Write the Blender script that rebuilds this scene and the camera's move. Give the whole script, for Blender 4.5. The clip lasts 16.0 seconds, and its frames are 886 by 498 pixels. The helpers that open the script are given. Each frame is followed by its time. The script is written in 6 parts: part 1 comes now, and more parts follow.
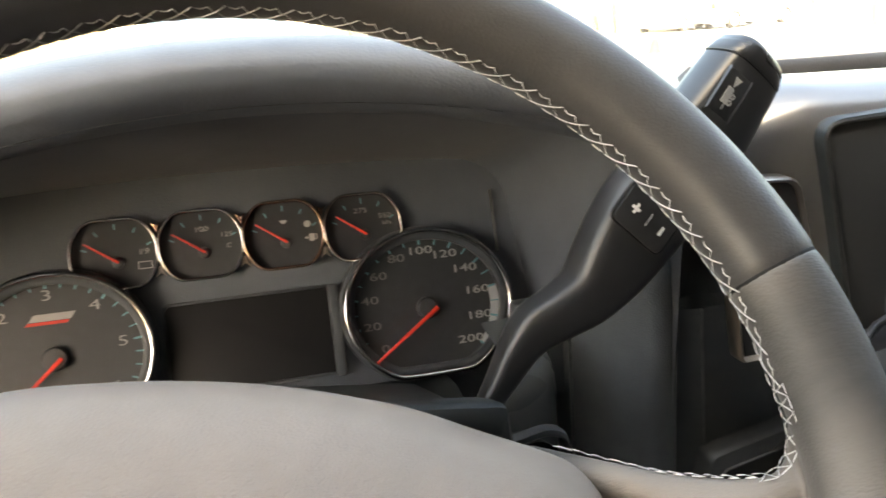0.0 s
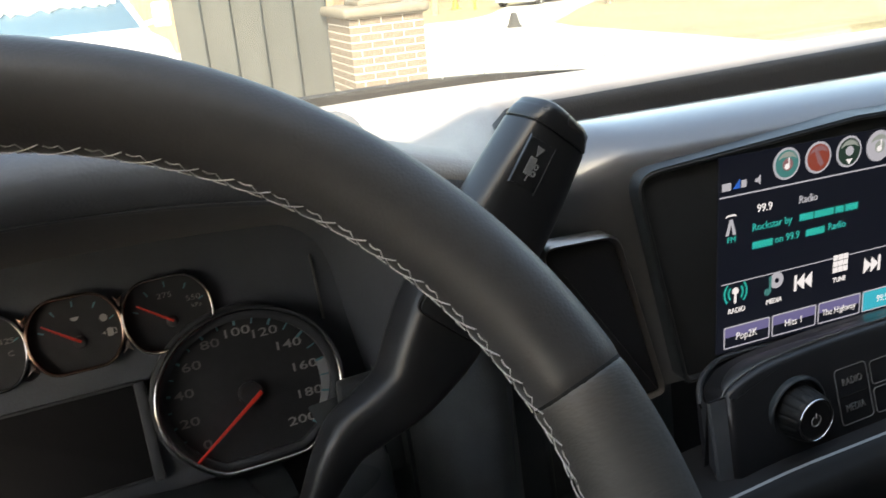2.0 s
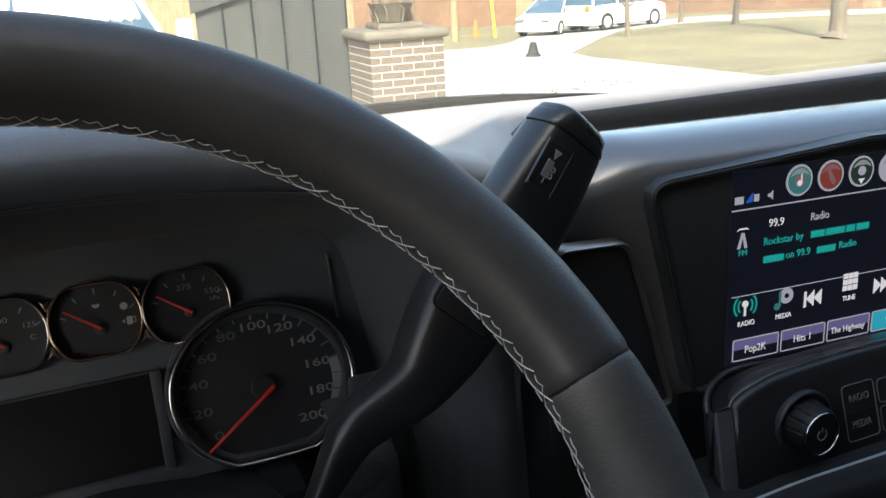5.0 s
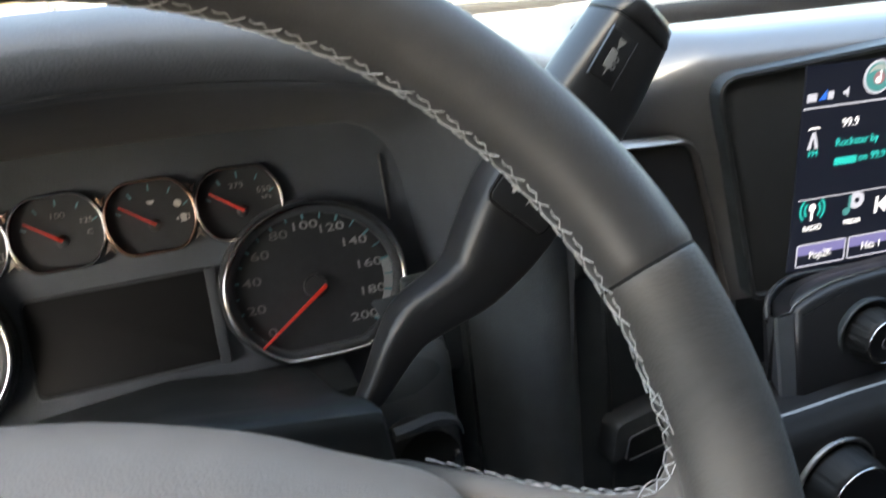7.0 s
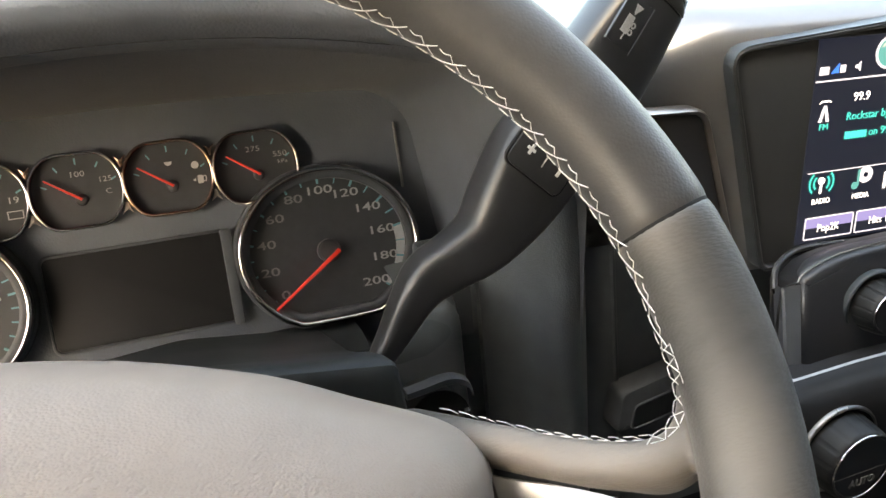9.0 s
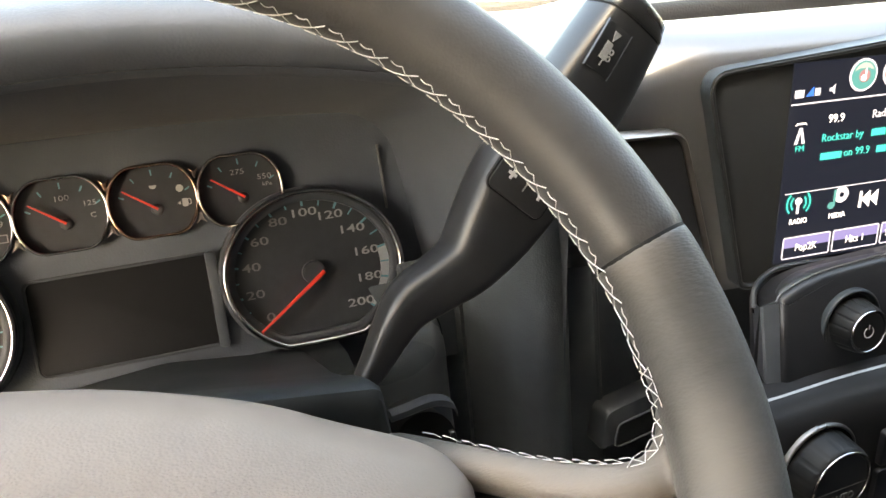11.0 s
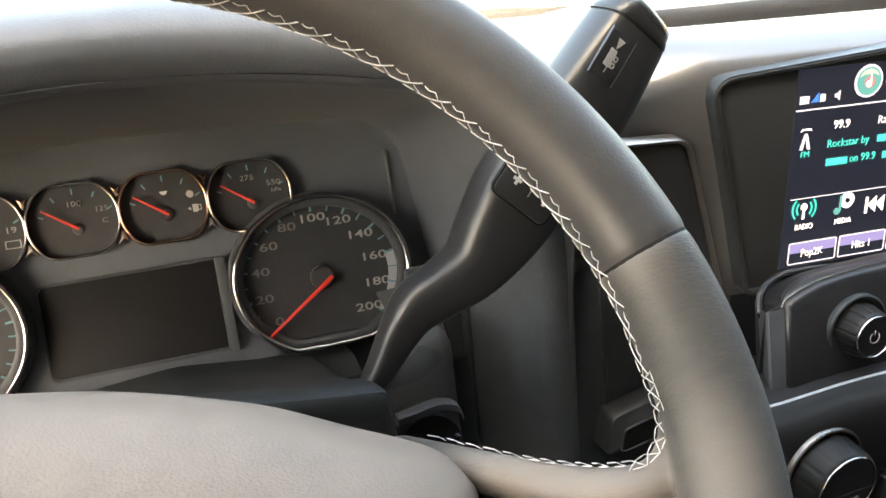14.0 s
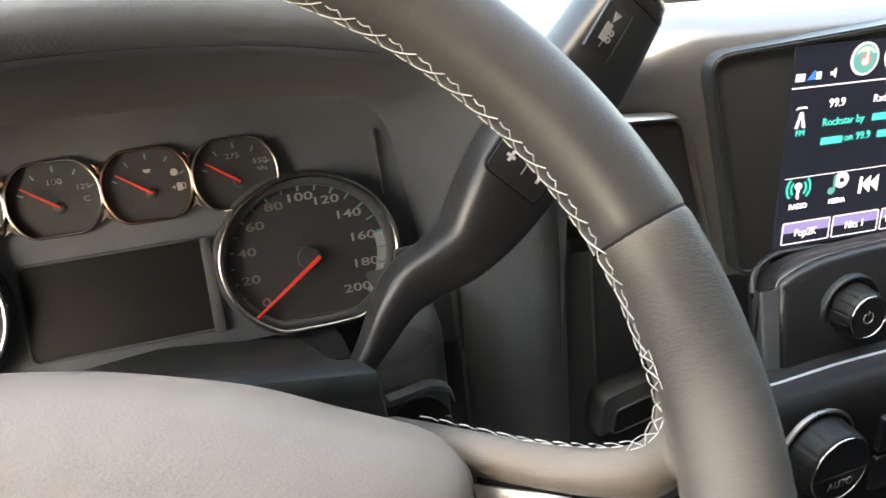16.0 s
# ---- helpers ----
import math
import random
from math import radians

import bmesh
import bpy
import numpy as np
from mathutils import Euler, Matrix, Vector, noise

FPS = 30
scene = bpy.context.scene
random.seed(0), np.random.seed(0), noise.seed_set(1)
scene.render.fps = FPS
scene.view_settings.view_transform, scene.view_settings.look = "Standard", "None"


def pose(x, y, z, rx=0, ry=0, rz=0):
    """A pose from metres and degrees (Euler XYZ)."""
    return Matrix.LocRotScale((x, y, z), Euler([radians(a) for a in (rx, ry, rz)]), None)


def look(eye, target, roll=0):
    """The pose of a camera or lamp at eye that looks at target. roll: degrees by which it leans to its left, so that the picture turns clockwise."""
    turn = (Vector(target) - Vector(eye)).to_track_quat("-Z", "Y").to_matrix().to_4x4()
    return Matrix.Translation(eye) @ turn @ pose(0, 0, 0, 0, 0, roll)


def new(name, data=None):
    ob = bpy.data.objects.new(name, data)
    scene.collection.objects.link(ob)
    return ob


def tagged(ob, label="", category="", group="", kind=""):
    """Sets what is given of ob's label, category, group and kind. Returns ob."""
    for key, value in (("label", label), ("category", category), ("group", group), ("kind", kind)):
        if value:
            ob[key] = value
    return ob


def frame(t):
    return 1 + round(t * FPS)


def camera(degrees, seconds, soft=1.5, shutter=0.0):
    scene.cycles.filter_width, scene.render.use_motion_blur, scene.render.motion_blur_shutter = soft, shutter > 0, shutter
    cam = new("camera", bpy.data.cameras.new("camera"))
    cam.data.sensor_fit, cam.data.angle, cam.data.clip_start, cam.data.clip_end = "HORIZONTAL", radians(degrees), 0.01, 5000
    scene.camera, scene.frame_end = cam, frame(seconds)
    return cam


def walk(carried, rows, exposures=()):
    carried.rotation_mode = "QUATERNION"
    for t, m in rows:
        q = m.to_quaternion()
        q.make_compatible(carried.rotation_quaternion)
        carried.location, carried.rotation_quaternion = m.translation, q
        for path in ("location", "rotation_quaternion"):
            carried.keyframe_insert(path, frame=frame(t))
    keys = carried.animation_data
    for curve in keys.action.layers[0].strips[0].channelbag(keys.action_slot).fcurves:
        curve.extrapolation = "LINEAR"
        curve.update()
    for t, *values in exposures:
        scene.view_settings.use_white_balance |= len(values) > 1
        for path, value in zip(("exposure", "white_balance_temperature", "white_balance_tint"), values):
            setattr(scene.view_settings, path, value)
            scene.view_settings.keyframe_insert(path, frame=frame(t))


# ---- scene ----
# ---- camera ----
cam = camera(55.93, 16.0, shutter=0.5)
ROWS = [
    (0, -0.0022, 0.0394, 1.5859, 71.78, 1.96, -18.22),
    (0.5, 0.0111, 0.0534, 1.5922, 70.15, 2.53, -21.88),
    (1, 0.0184, 0.0563, 1.5943, 70.65, 2.20, -22.99),
    (1.5, 0.0339, 0.0615, 1.6065, 69.16, 3.56, -23.91),
    (2, 0.0521, 0.0705, 1.6202, 70.02, 4.42, -27.55),
    (2.5, 0.0534, 0.0719, 1.6194, 70.76, 4.03, -28.36),
    (3, 0.0471, 0.0656, 1.6142, 71.04, 3.36, -26.72),
    (3.5, 0.0448, 0.0642, 1.6107, 71.61, 2.71, -26.47),
    (4, 0.0452, 0.0631, 1.6120, 71.79, 2.79, -26.39),
    (6.3, 0.0423, 0.0595, 1.6062, 71.76, 2.15, -25.57),
    (6.5, 0.0424, 0.0613, 1.6036, 71.29, 1.88, -25.60),
    (7, 0.0425, 0.0662, 1.5993, 66.40, 3.08, -22.78),
    (7.5, 0.0305, 0.0646, 1.5860, 64.63, 2.41, -20.70),
    (8, 0.0284, 0.0615, 1.5849, 65.57, 2.01, -20.90),
    (8.5, 0.0313, 0.0579, 1.5899, 65.78, 2.21, -21.40),
    (9, 0.0328, 0.0577, 1.5903, 65.72, 2.06, -22.11),
    (9.2, 0.0329, 0.0576, 1.5907, 65.59, 2.00, -22.25),
    (11.3, 0.0345, 0.0545, 1.5964, 66.84, 2.09, -23.11),
    (11.5, 0.0353, 0.0539, 1.5957, 66.98, 2.17, -23.06),
    (12, 0.0342, 0.0535, 1.5955, 67.12, 1.92, -23.19),
    (12.5, 0.0346, 0.0540, 1.5949, 67.80, 1.68, -23.51),
    (13, 0.0364, 0.0541, 1.5966, 68.20, 1.80, -23.77),
    (13.5, 0.0350, 0.0526, 1.5972, 68.28, 2.05, -23.52),
    (14, 0.0348, 0.0510, 1.5972, 67.01, 2.31, -22.36),
    (14.5, 0.0360, 0.0564, 1.5943, 66.36, 1.60, -23.67),
    (15, 0.0350, 0.0559, 1.5923, 65.95, 1.33, -23.73),
    (15.5, 0.0381, 0.0584, 1.5941, 65.71, 1.46, -24.32),
    (16, 0.0339, 0.0577, 1.5914, 65.98, 1.83, -23.31),
]
EXPOSURES = [(0.0, -0.01, 9250, 13), (1.0, -0.07, 9250, 13), (1.2, -0.08, 9250, 13), (1.5, -0.3, 8500, 12), (2.0, -1.45, 7900, 11), (2.4, -1.97, 7050, 11), (6.6, -1.97, 7050, 11),
             (7.0, -0.5, 7600, 10), (7.4, 0.26, 9250, 13), (9.2, 0.26, 9250, 13), (11.3, 0.30, 9350, 13), (14.2, 0.30, 9350, 13), (16.0, 0.30, 9200, 13)]
BASE_STOPS = 4.11
walk(cam, [(t, pose(x, y, z, rx, ry, rz)) for t, x, y, z, rx, ry, rz in ROWS],
     [(t, s + BASE_STOPS, k, g) for t, s, k, g in EXPOSURES])

# ---- world and sun ----
SUN_AZ, SUN_EL = radians(-152), radians(45)  # behind the truck and a little to its left; azimuth from +y towards +x
world = bpy.data.worlds.new("sky")
scene.world = world
world.use_nodes = True
wn = world.node_tree.nodes
sky = wn.new("ShaderNodeTexSky")
sky.sky_type = 'NISHITA'
sky.sun_disc = False
sky.sun_elevation, sky.sun_rotation = SUN_EL, SUN_AZ
sky.air_density, sky.dust_density = 1.0, 3.2
world.node_tree.links.new(sky.outputs[0], wn["Background"].inputs[0])
wn["Background"].inputs[1].default_value = 0.15
sun_data = bpy.data.lights.new("sun", 'SUN')
sun_data.energy, sun_data.angle, sun_data.color = 3.0, radians(2.0), (1.0, 0.95, 0.87)
sun_ob = new("sun", sun_data)
sun_dir = Vector((math.sin(SUN_AZ) * math.cos(SUN_EL), math.cos(SUN_AZ) * math.cos(SUN_EL), math.sin(SUN_EL)))
sun_ob.matrix_world = look(sun_dir * 40, (0, 0, 0))


# ---- materials ----
def material(name, color, rough=0.5, metal=0.0, vary=0.25, scale=40.0, bump=0.0, bump_scale=400.0, bump_kind="noise",
             spec=0.5, rough_vary=0.1, emit=None, emit_strength=0.0, coat=0.0, big_scale=None, stretch=None, detail=4.0, sheen=0.0, grain_from=None, paled=None):
    """A procedural surface: base colour broken at two scales, roughness broken, fine relief."""
    m = bpy.data.materials.new(name)
    m.use_nodes = True
    nt = m.node_tree
    n, li = nt.nodes, nt.links
    b = n["Principled BSDF"]
    tc = n.new("ShaderNodeTexCoord")
    mp = n.new("ShaderNodeMapping")
    if stretch:
        mp.inputs["Scale"].default_value = stretch
    li.new(tc.outputs["Object"], mp.inputs[0])
    if vary > 0:
        n1 = n.new("ShaderNodeTexNoise")
        n1.inputs["Scale"].default_value, n1.inputs["Detail"].default_value = scale, detail
        n2 = n.new("ShaderNodeTexNoise")
        n2.inputs["Scale"].default_value, n2.inputs["Detail"].default_value = (big_scale or scale * 0.12), 3
        li.new(mp.outputs[0], n1.inputs["Vector"])
        li.new(mp.outputs[0], n2.inputs["Vector"])
        ad = n.new("ShaderNodeMath")
        ad.operation = 'MULTIPLY'
        li.new(n1.outputs[0], ad.inputs[0])
        li.new(n2.outputs[0], ad.inputs[1])
        mr = n.new("ShaderNodeMapRange")
        mr.inputs["From Min"].default_value, mr.inputs["From Max"].default_value = 0.12, 0.42
        mr.inputs["To Min"].default_value, mr.inputs["To Max"].default_value = 1 - vary, 1 + vary
        li.new(ad.outputs[0], mr.inputs[0])
        mx = n.new("ShaderNodeMix")
        mx.data_type, mx.blend_type = 'RGBA', 'MULTIPLY'
        mx.inputs[0].default_value = 1.0
        mx.inputs[6].default_value = (*color, 1)
        cb = n.new("ShaderNodeCombineColor")
        for k in range(3):
            li.new(mr.outputs[0], cb.inputs[k])
        li.new(cb.outputs[0], mx.inputs[7])
        li.new(mx.outputs[2], b.inputs["Base Color"])
        if paled:  # a paler patch on both sides, painted for brighter light: its colour, centre, inner and outer radius
            pale, centre, near, far = paled
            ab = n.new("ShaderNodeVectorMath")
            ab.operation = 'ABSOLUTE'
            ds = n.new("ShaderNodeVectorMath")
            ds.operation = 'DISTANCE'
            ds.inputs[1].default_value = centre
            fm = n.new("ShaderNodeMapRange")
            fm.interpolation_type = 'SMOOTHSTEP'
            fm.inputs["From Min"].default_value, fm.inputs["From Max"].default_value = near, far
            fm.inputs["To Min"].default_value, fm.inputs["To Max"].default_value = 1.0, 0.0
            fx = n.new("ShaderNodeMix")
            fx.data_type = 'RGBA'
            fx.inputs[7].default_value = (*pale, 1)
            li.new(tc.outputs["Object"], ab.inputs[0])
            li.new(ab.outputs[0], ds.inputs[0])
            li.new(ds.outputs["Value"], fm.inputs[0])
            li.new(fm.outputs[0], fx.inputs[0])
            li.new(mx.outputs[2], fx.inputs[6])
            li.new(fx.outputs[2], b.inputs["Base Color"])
        r2 = n.new("ShaderNodeMapRange")
        r2.inputs["From Min"].default_value, r2.inputs["From Max"].default_value = 0.3, 0.7
        r2.inputs["To Min"].default_value, r2.inputs["To Max"].default_value = max(0.02, rough - rough_vary), min(1, rough + rough_vary)
        li.new(n2.outputs[0], r2.inputs[0])
        li.new(r2.outputs[0], b.inputs["Roughness"])
    else:
        b.inputs["Base Color"].default_value = (*color, 1)
        b.inputs["Roughness"].default_value = rough
    b.inputs["Metallic"].default_value = metal
    b.inputs["Specular IOR Level"].default_value = spec
    if sheen:
        b.inputs["Sheen Weight"].default_value, b.inputs["Sheen Roughness"].default_value = sheen, 0.45
    if coat:
        b.inputs["Coat Weight"].default_value, b.inputs["Coat Roughness"].default_value = coat, 0.12
    if emit:
        b.inputs["Emission Color"].default_value, b.inputs["Emission Strength"].default_value = (*emit, 1), emit_strength
    if bump > 0:
        if bump_kind == "grain":
            t = n.new("ShaderNodeTexVoronoi")
            t.feature = 'SMOOTH_F1'
            t.inputs["Smoothness"].default_value = 0.35
            t.inputs["Scale"].default_value = bump_scale
            wob = n.new("ShaderNodeTexNoise")
            wob.inputs["Scale"].default_value = bump_scale * 0.5
            vm = n.new("ShaderNodeVectorMath")
            vm.operation = 'MULTIPLY_ADD'
            li.new(wob.outputs[1], vm.inputs[0])
            vm.inputs[1].default_value = (0.35 / bump_scale,) * 3
            li.new(mp.outputs[0], vm.inputs[2])
            li.new(vm.outputs[0], t.inputs["Vector"])
            inv = n.new("ShaderNodeMath")
            inv.operation = 'SUBTRACT'
            inv.inputs[0].default_value = 1.0
            li.new(t.outputs["Distance"], inv.inputs[1])
            out = inv.outputs[0]
        else:
            t = n.new("ShaderNodeTexNoise")
            t.inputs["Scale"].default_value, t.inputs["Detail"].default_value = bump_scale, 5
            li.new(mp.outputs[0], t.inputs["Vector"])
            out = t.outputs[0]
        bp = n.new("ShaderNodeBump")
        bp.inputs["Strength"].default_value = bump
        bp.inputs["Distance"].default_value = (0.9 if bump_kind == "grain" else 0.35) / bump_scale
        li.new(out, bp.inputs["Height"])
        if grain_from:  # the moulded grain fades out towards the smooth border of the piece
            sp = n.new("ShaderNodeSeparateXYZ")
            fade = n.new("ShaderNodeMapRange")
            fade.interpolation_type = 'SMOOTHSTEP'
            fade.inputs["From Min"].default_value, fade.inputs["From Max"].default_value = grain_from
            fade.inputs["To Min"].default_value, fade.inputs["To Max"].default_value = 0.0, bump
            li.new(tc.outputs["Object"], sp.inputs[0])
            li.new(sp.outputs["Z"], fade.inputs[0])
            li.new(fade.outputs[0], bp.inputs["Strength"])
        li.new(bp.outputs[0], b.inputs["Normal"])
    return m


LEATHER = material("wheel leather", (0.043, 0.041, 0.040), 0.46, bump=0.10, bump_scale=900, bump_kind="grain", scale=120, vary=0.10, spec=0.4, sheen=0.10)
# paler round the spokes: the stronger light there is put into the leather's colour
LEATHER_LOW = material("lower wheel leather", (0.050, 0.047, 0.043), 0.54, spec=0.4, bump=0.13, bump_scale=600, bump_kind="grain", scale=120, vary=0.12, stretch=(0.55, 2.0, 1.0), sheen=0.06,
                       paled=((0.190, 0.165, 0.143), (0.138, 0.042, 0.046), 0.030, 0.058))
# base colour raised above the leather's, in place of stronger light on the hub
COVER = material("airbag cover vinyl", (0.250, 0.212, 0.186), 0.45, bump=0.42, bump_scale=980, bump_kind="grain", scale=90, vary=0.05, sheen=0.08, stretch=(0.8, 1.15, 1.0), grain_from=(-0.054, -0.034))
# one pad vinyl in three tones, with light and shade put into the colours
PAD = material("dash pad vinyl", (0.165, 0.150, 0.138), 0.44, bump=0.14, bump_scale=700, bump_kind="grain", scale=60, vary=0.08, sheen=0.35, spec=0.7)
PAD_LIP_SHADED = material("shaded lip vinyl", (0.100, 0.113, 0.134), 0.60, bump=0.14, bump_scale=700, bump_kind="grain", scale=60, vary=0.08, spec=0.35)
PAD_ROLL_SHADED = material("deep-shaded roll vinyl", (0.028, 0.028, 0.030), 0.55, bump=0.14, bump_scale=700, bump_kind="grain", scale=60, vary=0.08, spec=0.35)
TRIM_PANEL = material("satin black trim", (0.060, 0.070, 0.078), 0.34, vary=0.15, scale=60, bump=0.06, bump_scale=1200)
HOOD = material("inner hood vinyl", (0.082, 0.094, 0.112), 0.66, bump=0.10, bump_scale=800, bump_kind="grain", scale=60, vary=0.06, sheen=0.08)
FASCIA = material("slate fascia vinyl", (0.080, 0.092, 0.102), 0.40, bump=0.16, bump_scale=900, bump_kind="grain", scale=80, vary=0.12)
SURROUND = material("satin black surround", (0.026, 0.028, 0.030), 0.50, vary=0.06, scale=60, bump=0.1, bump_scale=1500, spec=0.3)
PLASTIC = material("black moulded plastic", (0.018, 0.020, 0.022), 0.50, bump=0.3, bump_scale=1400, scale=80, vary=0.25)
PLASTIC_GREY = material("charcoal moulded plastic", (0.022, 0.028, 0.032), 0.40, bump=0.25, bump_scale=1500, scale=80, vary=0.2)
LEVER = material("lever satin plastic", (0.020, 0.021, 0.023), 0.36, spec=0.6, bump=0.2, bump_scale=1600, scale=90, vary=0.2)
GLOSS = material("smooth black panel", (0.018, 0.019, 0.022), 0.30, vary=0.1, scale=30, rough_vary=0.02, spec=0.4)
BEZEL = material("charcoal metallic paint", (0.165, 0.165, 0.170), 0.36, metal=0.58, vary=0.02, scale=400, rough_vary=0.0, coat=0.9)
CHROME = material("chrome", (0.52, 0.52, 0.53), 0.16, metal=1.0, vary=0.06, scale=60, rough_vary=0.04)
BRONZE = material("warm satin chrome", (0.42, 0.38, 0.345), 0.36, metal=1.0, vary=0.1, scale=60)
# reflected orange and warm light on the small rims, put into the tint
COPPER_GLEAM = material("chrome with painted orange reflection", (0.60, 0.41, 0.32), 0.20, metal=1.0, vary=0.1, scale=60)
WARM_GLEAM = material("chrome with painted warm reflection", (0.52, 0.46, 0.42), 0.18, metal=1.0, vary=0.1, scale=60)
KNOB_RING = material("dark satin knob ring", (0.24, 0.235, 0.23), 0.36, metal=0.9, vary=0.1, scale=300)
SATIN = material("satin silver trim", (0.25, 0.245, 0.24), 0.42, metal=0.85, vary=0.08, scale=300)
SPOKE_SILVER = material("satin silver insert", (0.42, 0.41, 0.40), 0.40, metal=0.85, vary=0.05, scale=300)
SHELF = material("slate satin plastic", (0.030, 0.032, 0.037), 0.32, vary=0.05, scale=200)
KNOB = material("black ribbed plastic", (0.010, 0.0105, 0.011), 0.50, vary=0.1, scale=200, spec=0.3)
CLIMATE = material("satin black fascia", (0.020, 0.0205, 0.022), 0.50, vary=0.1, scale=60, spec=0.14)
DISPLAY = material("dark display lens", (0.016, 0.0165, 0.018), 0.6, vary=0.05, scale=60, spec=0.12)
THREAD = material("white thread", (0.62, 0.61, 0.59), 0.75, vary=0.08, scale=600, bump=0.2, bump_scale=2500)
FACE = material("gauge face", (0.034, 0.037, 0.042), 0.45, vary=0.12, scale=150)
FACE_DARK = material("cluster backing", (0.050, 0.057, 0.066), 0.55, vary=0.10, scale=60)
GREY_INK = material("gauge numerals", (0.34, 0.34, 0.34), 0.6, vary=0.05, scale=300)
CYAN_INK = material("gauge tick marks", (0.12, 0.30, 0.34), 0.6, vary=0.05, scale=300)
SILVER_INK = material("gauge silver arc", (0.44, 0.46, 0.48), 0.4, metal=0.3, vary=0.1, scale=200)
RED = material("needle red", (0.50, 0.035, 0.025), 0.5, vary=0.05, scale=200, emit=(1.0, 0.06, 0.03), emit_strength=0.014)
WHITE_INK = material("white symbol print", (0.48, 0.48, 0.47), 0.6, vary=0.05, scale=300)
SYMBOL_INK = material("faded symbol print", (0.30, 0.30, 0.295), 0.6, vary=0.2, scale=900)
DIM_INK = material("dim key legend", (0.17, 0.17, 0.17), 0.6, vary=0.05, scale=300)
RUBBER = material("black rubber", (0.012, 0.012, 0.012), 0.7, vary=0.3, scale=50, spec=0.2)
HANDLE = material("slate grey plastic", (0.056, 0.062, 0.070), 0.45, bump=0.2, bump_scale=1500, scale=80, vary=0.15)
HEADLINER = material("grey fabric headliner", (0.24, 0.235, 0.23), 0.9, vary=0.1, scale=300, bump=0.3, bump_scale=1200)
DOOR_TRIM = material("dark door trim", (0.06, 0.058, 0.056), 0.6, vary=0.15, scale=40)
CARPET = material("dark carpet", (0.03, 0.03, 0.03), 0.95, vary=0.3, scale=200, bump=0.5, bump_scale=900)


def glow(name, color, strength):
    return material(name, (0.01, 0.01, 0.01), 0.3, vary=0, emit=color, emit_strength=strength)


SCREEN_BACK = glow("screen background", (0.010, 0.014, 0.030), 0.078)
G_WHITE = glow("screen white", (0.85, 0.88, 1.0), 0.16)
G_CYAN = glow("screen cyan", (0.0, 0.60, 0.58), 0.115)
G_VIOLET = glow("screen violet key", (0.17, 0.165, 0.40), 0.13)
G_GREY = glow("screen grey", (0.45, 0.48, 0.60), 0.15)
G_BLUE = glow("screen blue", (0.02, 0.16, 0.80), 0.124)
G_RED = glow("screen red", (0.60, 0.13, 0.10), 0.065)
G_TEAL = glow("screen teal", (0.10, 0.46, 0.50), 0.070)
G_PALE = glow("screen pale sheen", (0.62, 0.74, 0.76), 0.070)
G_ROSE = glow("screen rose mark", (0.55, 0.30, 0.36), 0.070)
G_DARK = glow("screen dark green", (0.03, 0.07, 0.06), 0.093)
G_KEY = glow("screen bright cyan key", (0.02, 0.55, 0.80), 0.130)


def glass_material():
    m = bpy.data.materials.new("window glass")
    m.use_nodes = True
    n, li = m.node_tree.nodes, m.node_tree.links
    n.remove(n["Principled BSDF"])
    tr, gl, fr, mx = n.new("ShaderNodeBsdfTransparent"), n.new("ShaderNodeBsdfGlossy"), n.new("ShaderNodeLayerWeight"), n.new("ShaderNodeMixShader")
    pw = n.new("ShaderNodeMath")
    pw.operation = 'POWER'
    pw.inputs[1].default_value = 5.0
    sc = n.new("ShaderNodeMath")
    sc.operation = 'MULTIPLY_ADD'
    sc.inputs[1].default_value, sc.inputs[2].default_value = 0.6, 0.03
    tr.inputs[0].default_value = (0.90, 0.94, 0.92, 1)
    gl.inputs["Roughness"].default_value = 0.02
    fr.inputs[0].default_value = 0.5
    li.new(fr.outputs["Facing"], pw.inputs[0])
    li.new(pw.outputs[0], sc.inputs[0])
    li.new(sc.outputs[0], mx.inputs[0])
    li.new(tr.outputs[0], mx.inputs[1])
    li.new(gl.outputs[0], mx.inputs[2])
    li.new(mx.outputs[0], n["Material Output"].inputs[0])
    return m


GLASS = glass_material()


# ---- mesh helpers ----
def finish(name, bm, mat, parent=None, label="", angle=40):
    me = bpy.data.meshes.new(name)
    bmesh.ops.recalc_face_normals(bm, faces=bm.faces)
    bm.to_mesh(me)
    bm.free()
    me.polygons.foreach_set("use_smooth", [True] * len(me.polygons))
    me.set_sharp_from_angle(angle=radians(angle))
    me.materials.append(mat)
    ob = new(name, me)
    ob.parent = parent
    if label:
        tagged(ob, label)
    return ob


def part(name, bm, mat, parent, label="", angle=40):
    return finish(name, bm, mat, parent, label, angle)


def thing(name, m, label, category, group="", kind=""):
    ob = new(name)
    ob.empty_display_size = 0.02
    ob.matrix_world = m
    return tagged(ob, label, category, group, kind)


def axes(origin, x, y, z):
    m = Matrix((x, y, z)).transposed().to_4x4()
    m.translation = origin
    return m


def loft(rings, closed=True, caps=True, bm=None):
    """Skin over a row of rings of equally many points."""
    bm = bm or bmesh.new()
    rows = [[bm.verts.new(p) for p in ring] for ring in rings]
    n = len(rows[0])
    for a, b in zip(rows, rows[1:]):
        for i in range(n if closed else n - 1):
            j = (i + 1) % n
            bm.faces.new((a[i], a[j], b[j], b[i]))
    if caps and closed:
        bm.faces.new(rows[0][::-1])
        bm.faces.new(rows[-1])
    return bm


